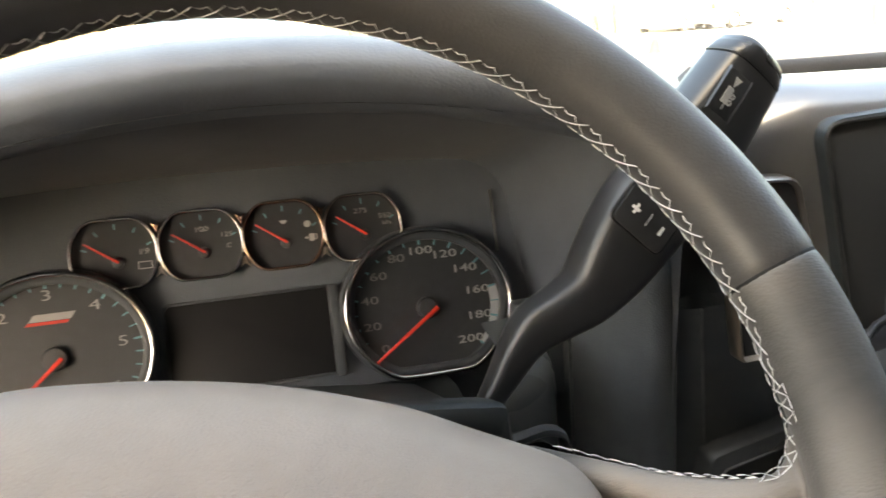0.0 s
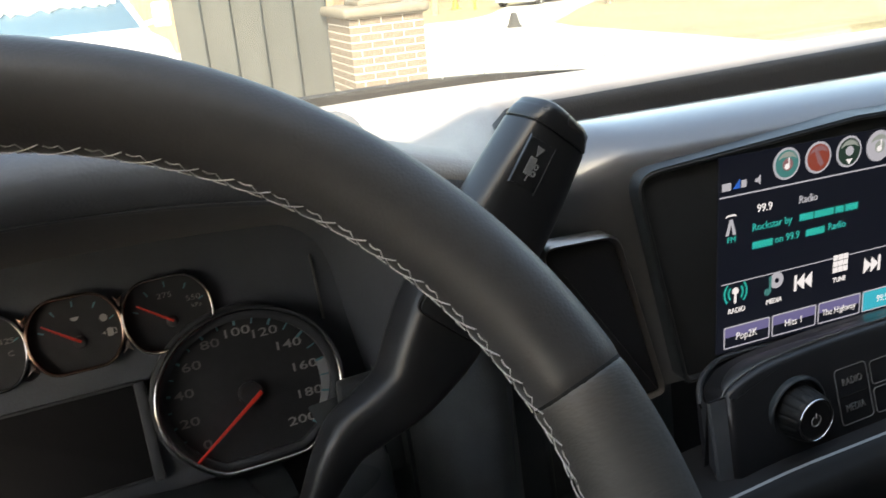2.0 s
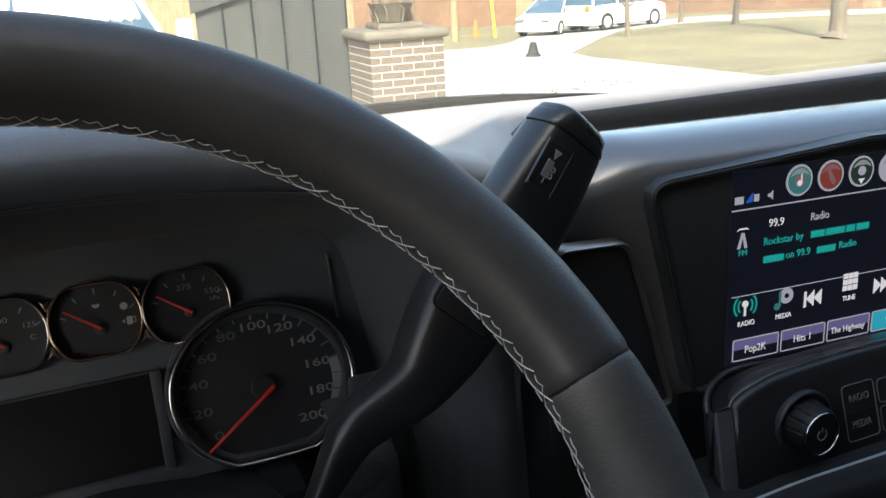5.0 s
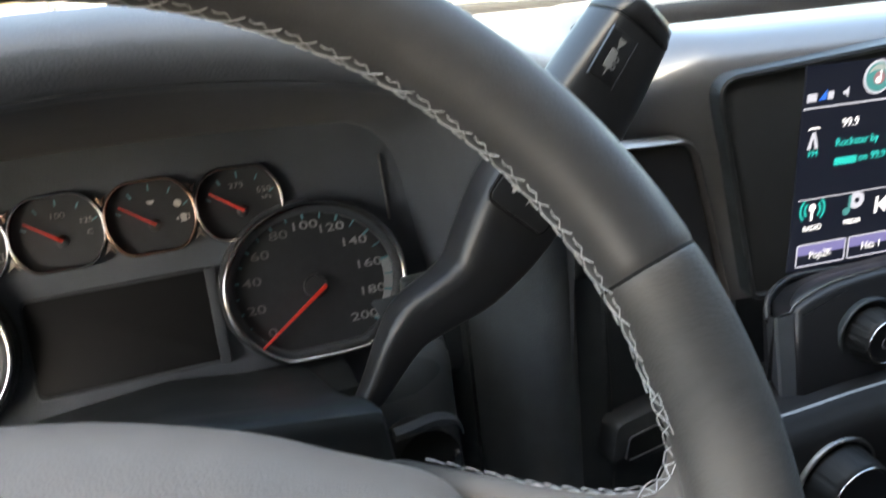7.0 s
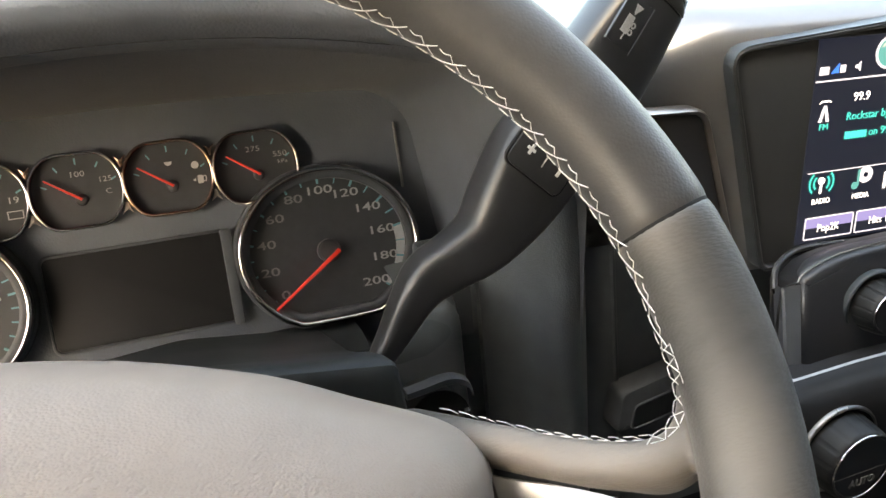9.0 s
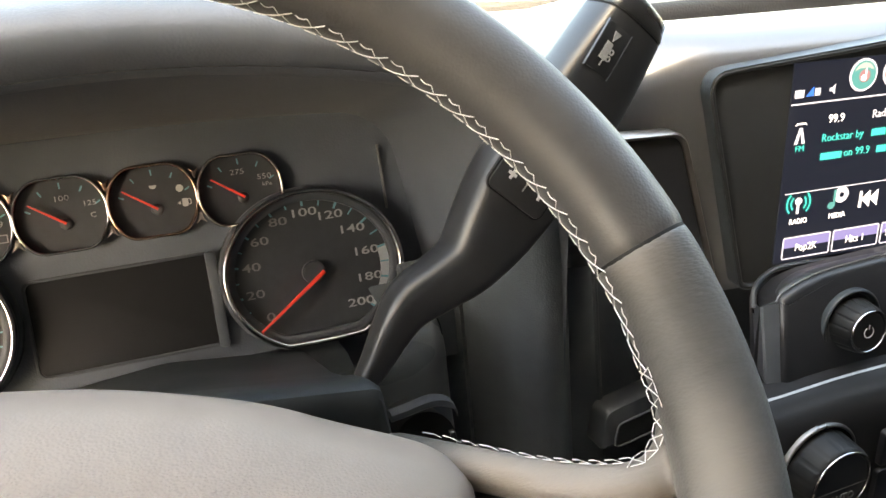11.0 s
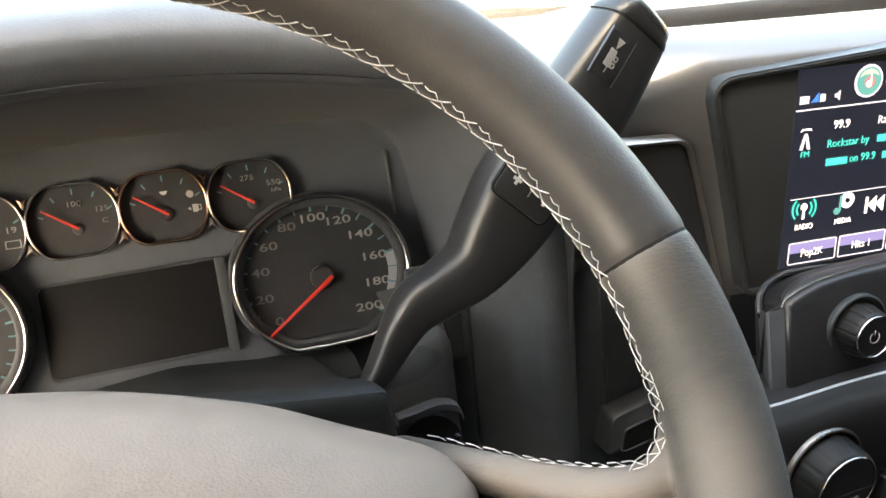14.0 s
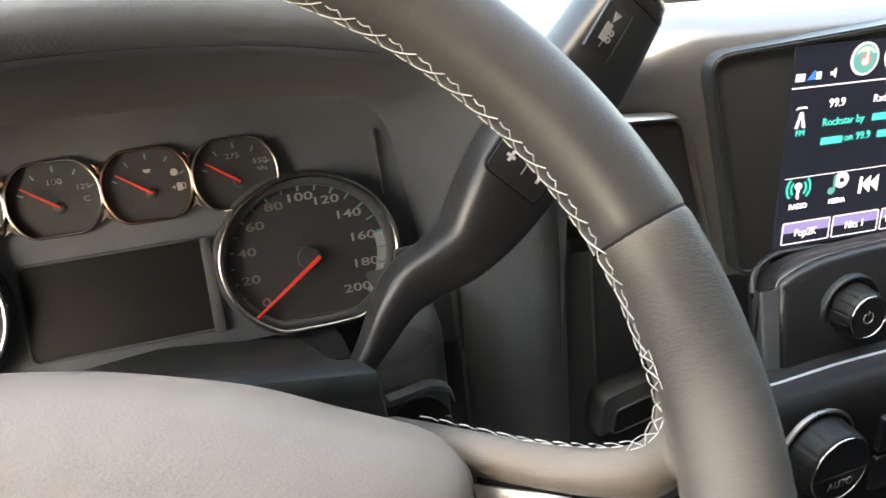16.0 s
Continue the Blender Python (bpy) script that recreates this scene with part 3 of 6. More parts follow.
# ---- instrument cluster ----
def build_cluster():
    L = Vector((0.9991, -0.042, 0)).normalized()
    N = Vector((-0.04, -0.94, 0.342))
    N = (N - L * N.dot(L)).normalized()
    U = N.cross(L)
    th = thing("instrument_cluster", axes(Vector((0.108, 0.516, 1.404)), L, U, N), "instrument cluster with chrome-ringed dials and red needles", "instrument cluster")
    bm = plate(rrect(0.450, 0.250, 0.02, cx=-0.095, cy=0.010), -0.010, -0.002)
    part("backing", bm, HOOD, th, "matt black backing")

    def needle(parent, cx, cy, tx, ty, z, w0, w1, name="needle"):
        a, b = Vector((cx, cy)), Vector((tx, ty))
        d = (b - a).normalized()
        s = Vector((-d.y, d.x))
        poly = [a - s * w0, b - s * w1, b + s * w1, a + s * w0]
        return part(name, plate([tuple(p) for p in poly], z, z + 0.0016, 0.0005), RED, parent, "red pointer")

    def dial(name, cx, cy, label):
        A, B = 0.0535, 0.0478
        out = []
        for k in range(96):
            a = 2 * math.pi * k / 96
            x, y = A * math.cos(a), B * math.sin(a)
            lim = -0.0432
            if y < lim:
                y = lim - (lim - y) * 0.12
            out.append((cx + x, cy + y))
        g = part(name, plate(inset(out, 0.001), -0.002, 0.0), FACE, th, label)
        part("skirt", plate(inset(out, -0.0016), -0.0085, -0.0015, 0.001), FACE_DARK, g, "black skirt round the dial")
        part("bezel_ring", band(out, 0.0034, 0.0, 0.010, -1), CHROME, g, "chrome ring")
        part("inner_wall", band(inset(out, 0.0032), 0.004, 0.0, 0.0055, 0.0008), FACE_DARK, g, "dark inner wall")
        g.location = (-0.0006, 0.0, 0.0070)  # the large dials stand in front of the small gauges
        return g

    cx, cy = 0.0245, -0.0180
    sp = dial("speedometer", 0.0262, -0.0163, "speedometer dial")
    for i, v in enumerate(range(0, 201, 20)):
        a = radians(218 - 25.8 * i)
        # glare that dulls the numerals below 100 is put into dimmer ink
        writing(str(v), 0.0068, GREY_INK if v > 90 else DIM_INK, sp, cx + 0.0350 * math.cos(a), cy + 0.0356 * math.sin(a), 0.0012, wide=1.66, name="numeral", heavy=0.006)
    for i in range(0, 21):
        a = radians(218 - 12.9 * i)
        c, s = math.cos(a), math.sin(a)
        w = 0.0006 if i % 2 == 0 else 0.00035
        r0, r1 = 0.0425, 0.0475
        pol = [(cx + r0 * c + w * s, cy + (r0 * s) * 0.93 - w * c), (cx + r1 * c + w * s, cy + r1 * s * 0.93 - w * c),
               (cx + r1 * c - w * s, cy + r1 * s * 0.93 + w * c), (cx + r0 * c - w * s, cy + r0 * s * 0.93 + w * c)]
        part("tick_mark", plate(pol, 0.0004, 0.0016), CYAN_INK, sp)
    arc_o = [(cx + 0.0480 * math.cos(radians(a)), cy + 0.0450 * math.sin(radians(a))) for a in range(-40, 16, 4)]
    arc_i = [(cx + 0.0425 * math.cos(radians(a)), cy + 0.0398 * math.sin(radians(a))) for a in range(-40, 16, 4)]
    bm = loft([[(x, y, 0.0002) for x, y in arc_i], [(x, y, 0.0010) for x, y in arc_i], [(x, y, 0.0010) for x, y in arc_o], [(x, y, 0.0002) for x, y in arc_o]], closed=False)
    part("scale_arc", bm, SILVER_INK, sp, "silver scale arc")
    needle(sp, 0.0312, -0.0183, -0.0118, -0.0480, 0.0060, 0.0011, 0.0006)
    part("needle_hub", lathe([(0.0068, 0.0), (0.0068, 0.0045), (0.0058, 0.0055), (0.001, 0.0058)], 28, (cx + 0.001, cy)), FACE, sp, "black pointer hub")

    tc = dial("tachometer", -0.1880, -0.0170, "tachometer dial")
    tx = -0.1885
    for i in range(7):
        a = radians(218 - 42 * i)
        writing(str(i), 0.0085, GREY_INK, tc, tx + 0.0365 * math.cos(a), cy + 0.0355 * math.sin(a), 0.0012, wide=1.55, name="numeral")
    for i in range(0, 25):
        a = radians(218 - 10.5 * i)
        c, s = math.cos(a), math.sin(a)
        w = 0.0006 if i % 4 == 0 else 0.0004
        r0, r1 = 0.0425, 0.0475
        part("tick_mark", plate([(tx + r0 * c + w * s, cy + r0 * s * .93 - w * c), (tx + r1 * c + w * s, cy + r1 * s * .93 - w * c),
               (tx + r1 * c - w * s, cy + r1 * s * .93 + w * c), (tx + r0 * c - w * s, cy + r0 * s * .93 + w * c)], 0.0004, 0.0016), CYAN_INK, tc)
    needle(tc, tx + 0.004, cy, tx - 0.030, cy - 0.030, 0.006, 0.0011, 0.0006)
    part("needle_hub", lathe([(0.0068, 0.0), (0.0068, 0.0045), (0.0058, 0.0055), (0.001, 0.0058)], 28, (tx, cy)), FACE, tc, "black pointer hub")
    # slanted badge, a plain red and grey shape
    part("badge", plate([(tx - 0.012, 0.0035), (tx + 0.010, 0.0035), (tx + 0.013, 0.0075), (tx - 0.009, 0.0075)], 0.0002, 0.001), GREY_INK, tc, "grey slanted badge")
    part("badge_stripe", plate([(tx - 0.014, 0.0015), (tx + 0.008, 0.0015), (tx + 0.0095, 0.0032), (tx - 0.0125, 0.0032)], 0.0002, 0.001), RED, tc, "red badge stripe")

    shapes = [(-0.0247, -0.0075), (-0.0165, -0.0210), (0.0165, -0.0210), (0.0247, -0.0075), (0.0247, 0.0085), (0.0150, 0.0210), (-0.0150, 0.0210), (-0.0247, 0.0085)]
    for i, (gx, gy) in enumerate(((-0.1530, 0.0365), (-0.1047, 0.0368), (-0.0566, 0.0372), (-0.0082, 0.0368))):
        poly = round_poly([(gx + x * 1.0, gy + y) for x, y in shapes], 0.022, 6)
        g = part(("voltmeter", "temperature_gauge", "fuel_gauge", "oil_pressure_gauge")[i], plate(inset(poly, 0.0006), -0.002, 0.0), FACE, th, "small octagonal gauge")
        part("bezel_ring", band(poly, 0.0018, 0.0, 0.0065, -1), COPPER_GLEAM if i == 2 else CHROME if i < 2 else WARM_GLEAM, g, "chrome rim tinted for an orange reflection" if i == 2 else "chrome rim")
        hx, hy = gx + 0.0015, gy - 0.0050
        needle(g, hx + 0.0005, hy, hx - 0.0172, hy + 0.0125, 0.0040, 0.0007, 0.0004)
        part("needle_hub", lathe([(0.0034, 0.0), (0.0032, 0.0010), (0.0026, 0.0016), (0.001, 0.0018)], 20, (hx, hy)), FACE, g, "black pointer hub")
        for k in range(5):
            a = radians(155 - 32 * k)
            c, s = math.cos(a), math.sin(a)
            px, py = hx + 0.0185 * c, hy + 0.0195 * s
            ex, ey = hx + 0.0215 * c, hy + 0.0228 * s
            w = 0.0004
            part("tick_mark", plate([(px + w * s, py - w * c), (ex + w * s, ey - w * c), (ex - w * s, ey + w * c), (px - w * s, py + w * c)], 0.0003, 0.001), CYAN_INK, g)
        if i == 0:
            writing("19", 0.0050, GREY_INK, g, gx + 0.016, gy + 0.000, 0.0012, wide=1.3, name="numeral")
            part("battery_symbol", band([(gx + 0.012, gy - 0.010), (gx + 0.020, gy - 0.010), (gx + 0.020, gy - 0.0055), (gx + 0.012, gy - 0.0055)], 0.0007, 0.0003, 0.001), GREY_INK, g)
        elif i == 1:
            writing("100", 0.0044, GREY_INK, g, gx + 0.001, gy + 0.0090, 0.0012, wide=1.3, name="numeral")
            writing("125", 0.0042, GREY_INK, g, gx + 0.0150, gy + 0.0046, 0.0012, wide=1.2, name="numeral")
            writing("C", 0.0040, GREY_INK, g, gx + 0.0160, gy - 0.0022, 0.0012, wide=1.2, name="numeral")
        elif i == 2:
            # half-full and full tank discs and the pump
            for fx, fy, fill in ((gx + 0.001, gy + 0.0088, 0.5), (gx + 0.0152, gy + 0.0052, 1.0)):
                ang = [radians(a) for a in range(180, 361, 20)] if fill < 1 else [radians(a) for a in range(0, 360, 24)]
                part("tank_symbol", plate([(fx + 0.0021 * math.cos(a), fy + 0.0021 * math.sin(a)) for a in ang], 0.0003, 0.001), WHITE_INK, g)
            part("pump_symbol", plate(rrect(0.0030, 0.0046, 0.0006, 3, gx + 0.0170, gy - 0.0032), 0.0003, 0.001), WHITE_INK, g)
            part("pump_symbol", band(rrect(0.0022, 0.0034, 0.0006, 3, gx + 0.0194, gy - 0.0030), 0.0005, 0.0003, 0.001), WHITE_INK, g)
            part("pump_symbol", plate([(gx + 0.0128, gy - 0.0032), (gx + 0.0146, gy - 0.0042), (gx + 0.0146, gy - 0.0022)], 0.0003, 0.001), WHITE_INK, g)
        else:
            writing("275", 0.0044, GREY_INK, g, gx + 0.000, gy + 0.0100, 0.0012, wide=1.3, name="numeral")
            writing("550", 0.0044, GREY_INK, g, gx + 0.0150, gy + 0.0055, 0.0012, wide=1.3, name="numeral")
            writing("kPa", 0.0034, GREY_INK, g, gx + 0.0160, gy + 0.0010, 0.0012, wide=1.2, name="numeral")
    # chrome webs where the rims of the small gauges meet; upper ones take the reflection tint
    for jx in (-0.1288, -0.0806, -0.0324):
        for top in (1, -1):
            y0 = 0.0368 + top * 0.0098
            pol = [(jx - 0.0006, y0), (jx + 0.0006, y0), (jx + 0.0014, y0 + top * 0.0035), (jx + 0.0030, y0 + top * 0.0062), (jx, y0 + top * 0.0040), (jx - 0.0030, y0 + top * 0.0062), (jx - 0.0014, y0 + top * 0.0035)]
            part("rim_web", plate(pol if top > 0 else pol[::-1], 0.0, 0.0044, 0.0003), COPPER_GLEAM if top > 0 else BRONZE, th, "small chrome web between gauge rims")
    # highlight on the recess corner, modelled as a thin satin strip
    part("edge_glint", plate(rrect(0.0011, 0.040, 0.0005, 4, 0.0780, 0.032), -0.002, 0.0010, 0.0004), KNOB_RING, th, "fine upright strip standing in for a highlight beside the speedometer")
    # blank driver display between the dials
    out = rrect(0.098, 0.052, 0.004, cx=-0.0810, cy=-0.0235)
    d = part("driver_display", plate(out, -0.002, 0.0006, 0.0004), DISPLAY, th, "blank dark driver display")
    part("display_frame", band(rrect(0.1015, 0.0555, 0.005, cx=-0.0810, cy=-0.0235), 0.0018, -0.002, 0.0014, 0.0005), FACE_DARK, d, "black display frame")
    part("divider", box(-0.0345, -0.0285, -0.052, 0.004, -0.002, 0.006, 0.0015), FACE_DARK, th, "dark divider post")
    return th


build_cluster()


# ---- steering wheel ----
def build_wheel():
    X = Vector((0.99557593, 0.09396048, 0))
    Y = Vector((-0.06220244, 0.65907766, 0.74949816))
    N = Vector((0.07042321, -0.74618233, 0.66200642))
    th = thing("steering_wheel", axes(Vector((0.02083, 0.23697, 1.45530)), X, Y, N), "black leather steering wheel with white cross stitching", "steering wheel")
    R, r = 0.1818, 0.0176

    def rim_ring(a, k=1.0, n=28, dr=0.0):
        c, s = math.cos(a), math.sin(a)
        ring = []
        for i in range(n):
            v = 2 * math.pi * i / n
            rad = R + dr + r * k * math.cos(v)
            ring.append((rad * c, rad * s, r * k * math.sin(v)))
        return ring

    def arc(a0, a1, n):
        rings = []
        for i in range(n + 1):
            a = radians(a0 + (a1 - a0) * i / n)
            e = min(i, n - i)
            rings.append(rim_ring(a, (0.962, 0.993, 1.0)[e] if e < 3 else 1.0))
        return loft(rings)
    SEAM = 10.0
    part("upper_rim", arc(SEAM + 0.12, 179.88 - SEAM, 240), LEATHER, th, "smooth black leather upper rim", 60)
    for mid in (SEAM, 180 - SEAM):
        bm = loft([rim_ring(radians(a), k) for a, k in ((mid - 0.30, 0.955), (mid - 0.10, 0.967), (mid + 0.14, 0.967), (mid + 0.34, 0.955))])
        part("rim_seam", bm, RUBBER, th, "dark rim seam")

    # edge of the side opening, from the hub along the spoke and up into the rim
    edge = [(0.0800, 0.0060, -0.082), (0.0980, 0.0030, -0.0765), (0.1085, -0.0012, -0.0714), (0.1203, -0.0105, -0.0620), (0.1342, -0.0211, -0.0510), (0.1425, -0.0280, -0.036), (0.1500, -0.0322, -0.0255),
            (0.1576, -0.0338, -0.0200), (0.1630, -0.0312, -0.0165), (0.1663, -0.0251, -0.0140), (0.1677, -0.0165, -0.0120), (0.1680, -0.0058, -0.0120), (0.1680, 0.0080, -0.0120)]
    curve = spline(edge, 14)
    sect = [(0.010, -0.0165), (0.0035, -0.0140), (0.0006, -0.0090), (0.0, -0.0030), (0.0006, 0.0030), (0.0030, 0.0075), (0.0075, 0.0108), (0.0135, 0.0126), (0.0195, 0.0108), (0.0250, 0.0050),
            (0.0290, -0.0030), (0.0305, -0.0080), (0.0300, -0.0120), (0.0200, -0.0165)]
    wide = []
    for i, p in enumerate(curve):
        d = (curve[min(i + 1, len(curve) - 1)] - curve[max(i - 1, 0)]).normalized()
        wide.append(Vector((d.y, -d.x, 0)).normalized())
    depth = [(0.0627, -0.078), (0.0941, -0.078), (0.1203, -0.066), (0.1342, -0.052), (0.1425, -0.036), (0.1500, -0.0255), (0.17, -0.022)]

    def sink(bm):
        """Lets a flat spoke piece follow the dish of the wheel."""
        for v in bm.verts:
            x = abs(v.co.x)
            for (x0, z0), (x1, z1) in zip(depth, depth[1:]):
                if x <= x1 or x1 == 0.17:
                    v.co.z += z0 + (z1 - z0) * min(1, max(0, (x - x0) / (x1 - x0)))
                    break
        return bm
    body = arc(179.9 - SEAM, 360 + SEAM + 0.22, 230)
    for side in (1, -1):
        rings = []
        for p, w in zip(curve, wide):
            if p.y > -0.020 and p.x > 0.1:
                continue
            k = 0.53 + 0.10 * smooth(0.148, 0.160, p.x)
            ring = []
            nose = 0.0011 * (1 - smooth(0.134, 0.150, p.x)) + 0.0013 * (1 - smooth(0.104, 0.117, p.x))
            for d, z in sect:
                d -= nose
                flare = 1 + max(0, -z) / (0.23 - p.z) * 1.05  # the back of the section falls away from the opening
                ring.append((side * (p.x + w.x * d * k) * flare, (p.y + w.y * d * k + 0.01) * flare - 0.01, (z * 0.55 if z > 0 else z * (0.82 + 0.18 * smooth(0.10, 0.14, p.x))) + p.z))
            rings.append(ring)
        loft(rings, bm=body)
        # satin insert below the leather, and the switch pod under it
        def strip(top, low, z0, z1, b):
            rings = []
            T, B = spline([(x, y, 0) for x, y in top], 6), spline([(x, y, 0) for x, y in low], 6)
            for k, (p, q) in enumerate(zip(T, B)):
                n = (q - p).normalized()
                ring = [(p.x, p.y, z0), (p.x, p.y, z1 - b), (p.x + n.x * b, p.y + n.y * b, z1), (q.x - n.x * b, q.y - n.y * b, z1), (q.x, q.y, z1 - b), (q.x, q.y, z0)]
                rings.append([(side * x, y, z) for x, y, z in ring])
            return sink(loft(rings))
        part("spoke_trim", strip([(0.1168, -0.0278), (0.1255, -0.0338), (0.1350, -0.0403), (0.1480, -0.0531), (0.1600, -0.0660)], [(0.1164, -0.0376), (0.1235, -0.0422), (0.1308, -0.0474), (0.1440, -0.0620), (0.1560, -0.0760)], -0.012, 0.0, 0.0008), SPOKE_SILVER, th, "satin silver spoke insert")
        part("switch_pod", strip([(0.1162, -0.0388), (0.1232, -0.0435), (0.1304, -0.0487), (0.1436, -0.0634), (0.1556, -0.0775)], [(0.1120, -0.0950), (0.1200, -0.0980), (0.1290, -0.1015), (0.1430, -0.1080), (0.1540, -0.1143)], -0.014, -0.0005, 0.0010), GLOSS, th, "black switch pod")

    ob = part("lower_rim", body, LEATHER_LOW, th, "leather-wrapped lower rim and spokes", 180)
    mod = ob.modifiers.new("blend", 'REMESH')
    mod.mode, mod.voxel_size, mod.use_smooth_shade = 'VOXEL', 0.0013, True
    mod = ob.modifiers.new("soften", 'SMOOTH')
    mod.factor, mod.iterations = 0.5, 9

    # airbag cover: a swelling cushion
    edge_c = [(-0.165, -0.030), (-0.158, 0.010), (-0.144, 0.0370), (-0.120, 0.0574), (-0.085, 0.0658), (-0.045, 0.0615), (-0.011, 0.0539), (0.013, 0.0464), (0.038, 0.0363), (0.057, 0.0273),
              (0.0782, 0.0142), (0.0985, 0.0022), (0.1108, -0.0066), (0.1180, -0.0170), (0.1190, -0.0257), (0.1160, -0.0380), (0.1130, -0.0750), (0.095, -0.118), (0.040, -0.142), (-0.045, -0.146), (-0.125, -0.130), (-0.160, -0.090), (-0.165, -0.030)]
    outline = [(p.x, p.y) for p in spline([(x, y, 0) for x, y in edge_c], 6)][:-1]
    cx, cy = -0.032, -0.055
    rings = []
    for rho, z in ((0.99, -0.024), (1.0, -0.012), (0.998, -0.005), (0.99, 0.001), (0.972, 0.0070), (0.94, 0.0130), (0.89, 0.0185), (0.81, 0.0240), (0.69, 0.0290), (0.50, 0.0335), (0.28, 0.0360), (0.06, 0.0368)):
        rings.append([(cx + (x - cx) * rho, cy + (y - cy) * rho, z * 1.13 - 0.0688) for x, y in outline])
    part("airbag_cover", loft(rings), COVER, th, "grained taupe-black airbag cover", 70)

    # white cross stitching along the inner edge
    bm = bmesh.new()

    def stitch(p, q, rad=0.00042):
        mid = (Vector(p) + Vector(q)) / 2
        tube([p, mid, q], [rad * 0.7, rad, rad * 0.7], 5, bm=bm)

    def on_rim(a, v):
        rr = r + 0.00022 + 0.0011 * (1 - smooth(-0.01, 0.09, a)) + 0.0011 * smooth(3.05, 3.15, a)
        rad = R + rr * math.cos(v)
        return Vector((rad * math.cos(a), rad * math.sin(a), rr * math.sin(v)))
    step = 4.07
    a = 29.9 - 7 * step

    def thread(row, rad, a0, w):
        tight = 0.62 + 0.38 * smooth(3, 15, math.degrees(a0))  # the lacing narrows towards the spoke
        pts = spline([on_rim(a0 - f * w, radians(198 + (v - 198) * tight)) for f, v in row], 3)
        tube(pts, [rad * (0.84 - 0.10 * smooth(25, 60, math.degrees(a0))) * (0.7 if k in (0, len(pts) - 1) else 1.0) for k in range(len(pts))], 5, bm=bm)
    while a < 187:
        a0, w = radians(a), radians(step) * (0.985 + 0.03 * noise.random())
        sway = 1.6 * (noise.random() - 0.5)
        thread([(0.0, 213), (0.36, 204 + sway), (0.73, 191), (1.04, 179 + sway)], 0.00029, a0, w)
        thread([(0.14, 181), (0.32, 184 + sway), (0.51, 180)], 0.00026, a0, w)
        thread([(0.51, 180), (0.58, 184), (0.68, 190)], 0.00022, a0, w)
        thread([(0.80, 191), (0.94, 198), (1.08, 206)], 0.00022, a0, w)
        thread([(0.50, 214), (0.68, 216 + sway), (0.88, 213)], 0.00029, a0, w)
        a += step
    # on along the spoke
    pts = []
    for p, w in zip(curve, wide):
        if p.x > 0.106 and p.y < -0.0075 or 0.106 < p.x < 0.13:
            pts.append((p, w))
    acc = 0.0
    picks = [0]
    for i in range(1, len(pts)):
        acc += (pts[i][0] - pts[i - 1][0]).length
        if acc >= (0.0055 if pts[i][0].x > 0.145 else 0.0066):
            picks.append(i)
            acc = 0.0
    if acc > 0.002:
        picks.append(len(pts) - 1)
    for side in (1, -1):
        for i, j in zip(picks, picks[1:]):
            (p, w), (q, u) = pts[i], pts[j]
            def f(c, v, row):
                n = smooth(0.152, 0.164, c.x)
                d, z = ((0.0022, 0.0060), (-0.0011, 0.0012), (0.0006, 0.0047))[row]
                d1, z1 = ((0.0010, 0.0050), (-0.0005, -0.0005), (0.0006, 0.003))[row]
                d, z = d + (d1 - d) * n, z + (z1 - z) * n
                here = Vector((c.x + v.x * d, c.y + v.y * d, z + c.z))
                rim = on_rim(math.atan2(c.y, c.x), radians((181, 208, 196)[row]))
                here = here.lerp(rim, smooth(-0.0300, -0.0170, c.y) * smooth(0.150, 0.160, c.x))
                return (side * here.x, here.y, here.z)
            low = smooth(0.146, 0.156, p.x)
            if low < 0.5:  # short dashes over the brow, the cross threads hidden behind it
                e = 0.5 + 0.22 * noise.random()
                stitch(f(p.lerp(q, 0.14), w, 1), f(p.lerp(q, e), u, 1), 0.00028)
                stitch(f(p.lerp(q, e), w, 1), f(p.lerp(q, 0.99), u, 2), 0.00016)
                if p.x > 0.128:
                    stitch(f(p.lerp(q, 0.30), w, 2), f(p.lerp(q, 0.85), u, 2), 0.00026)
            else:
                stitch(f(p, w, 0), f(q, u, 1), 0.00025)
                stitch(f(p.lerp(q, 0.20), w, 0), f(p.lerp(q, 0.88), u, 0), 0.00023)
                stitch(f(p.lerp(q, 0.05), w, 1), f(p.lerp(q, 0.60), u, 1), 0.00023)
                stitch(f(p.lerp(q, 0.60), w, 1), f(p.lerp(q, 0.96), u, 0), 0.00020)
    ob = part("stitching", bm, THREAD, th, "white cross stitching", 60)
    # column boss behind the hub
    part("hub_boss", lathe([(0.060, -0.130), (0.062, -0.120), (0.075, -0.104), (0.080, -0.090), (0.02, -0.088)], 40, (-0.005, -0.045)), PLASTIC, th, "black hub boss")
    return th


build_wheel()


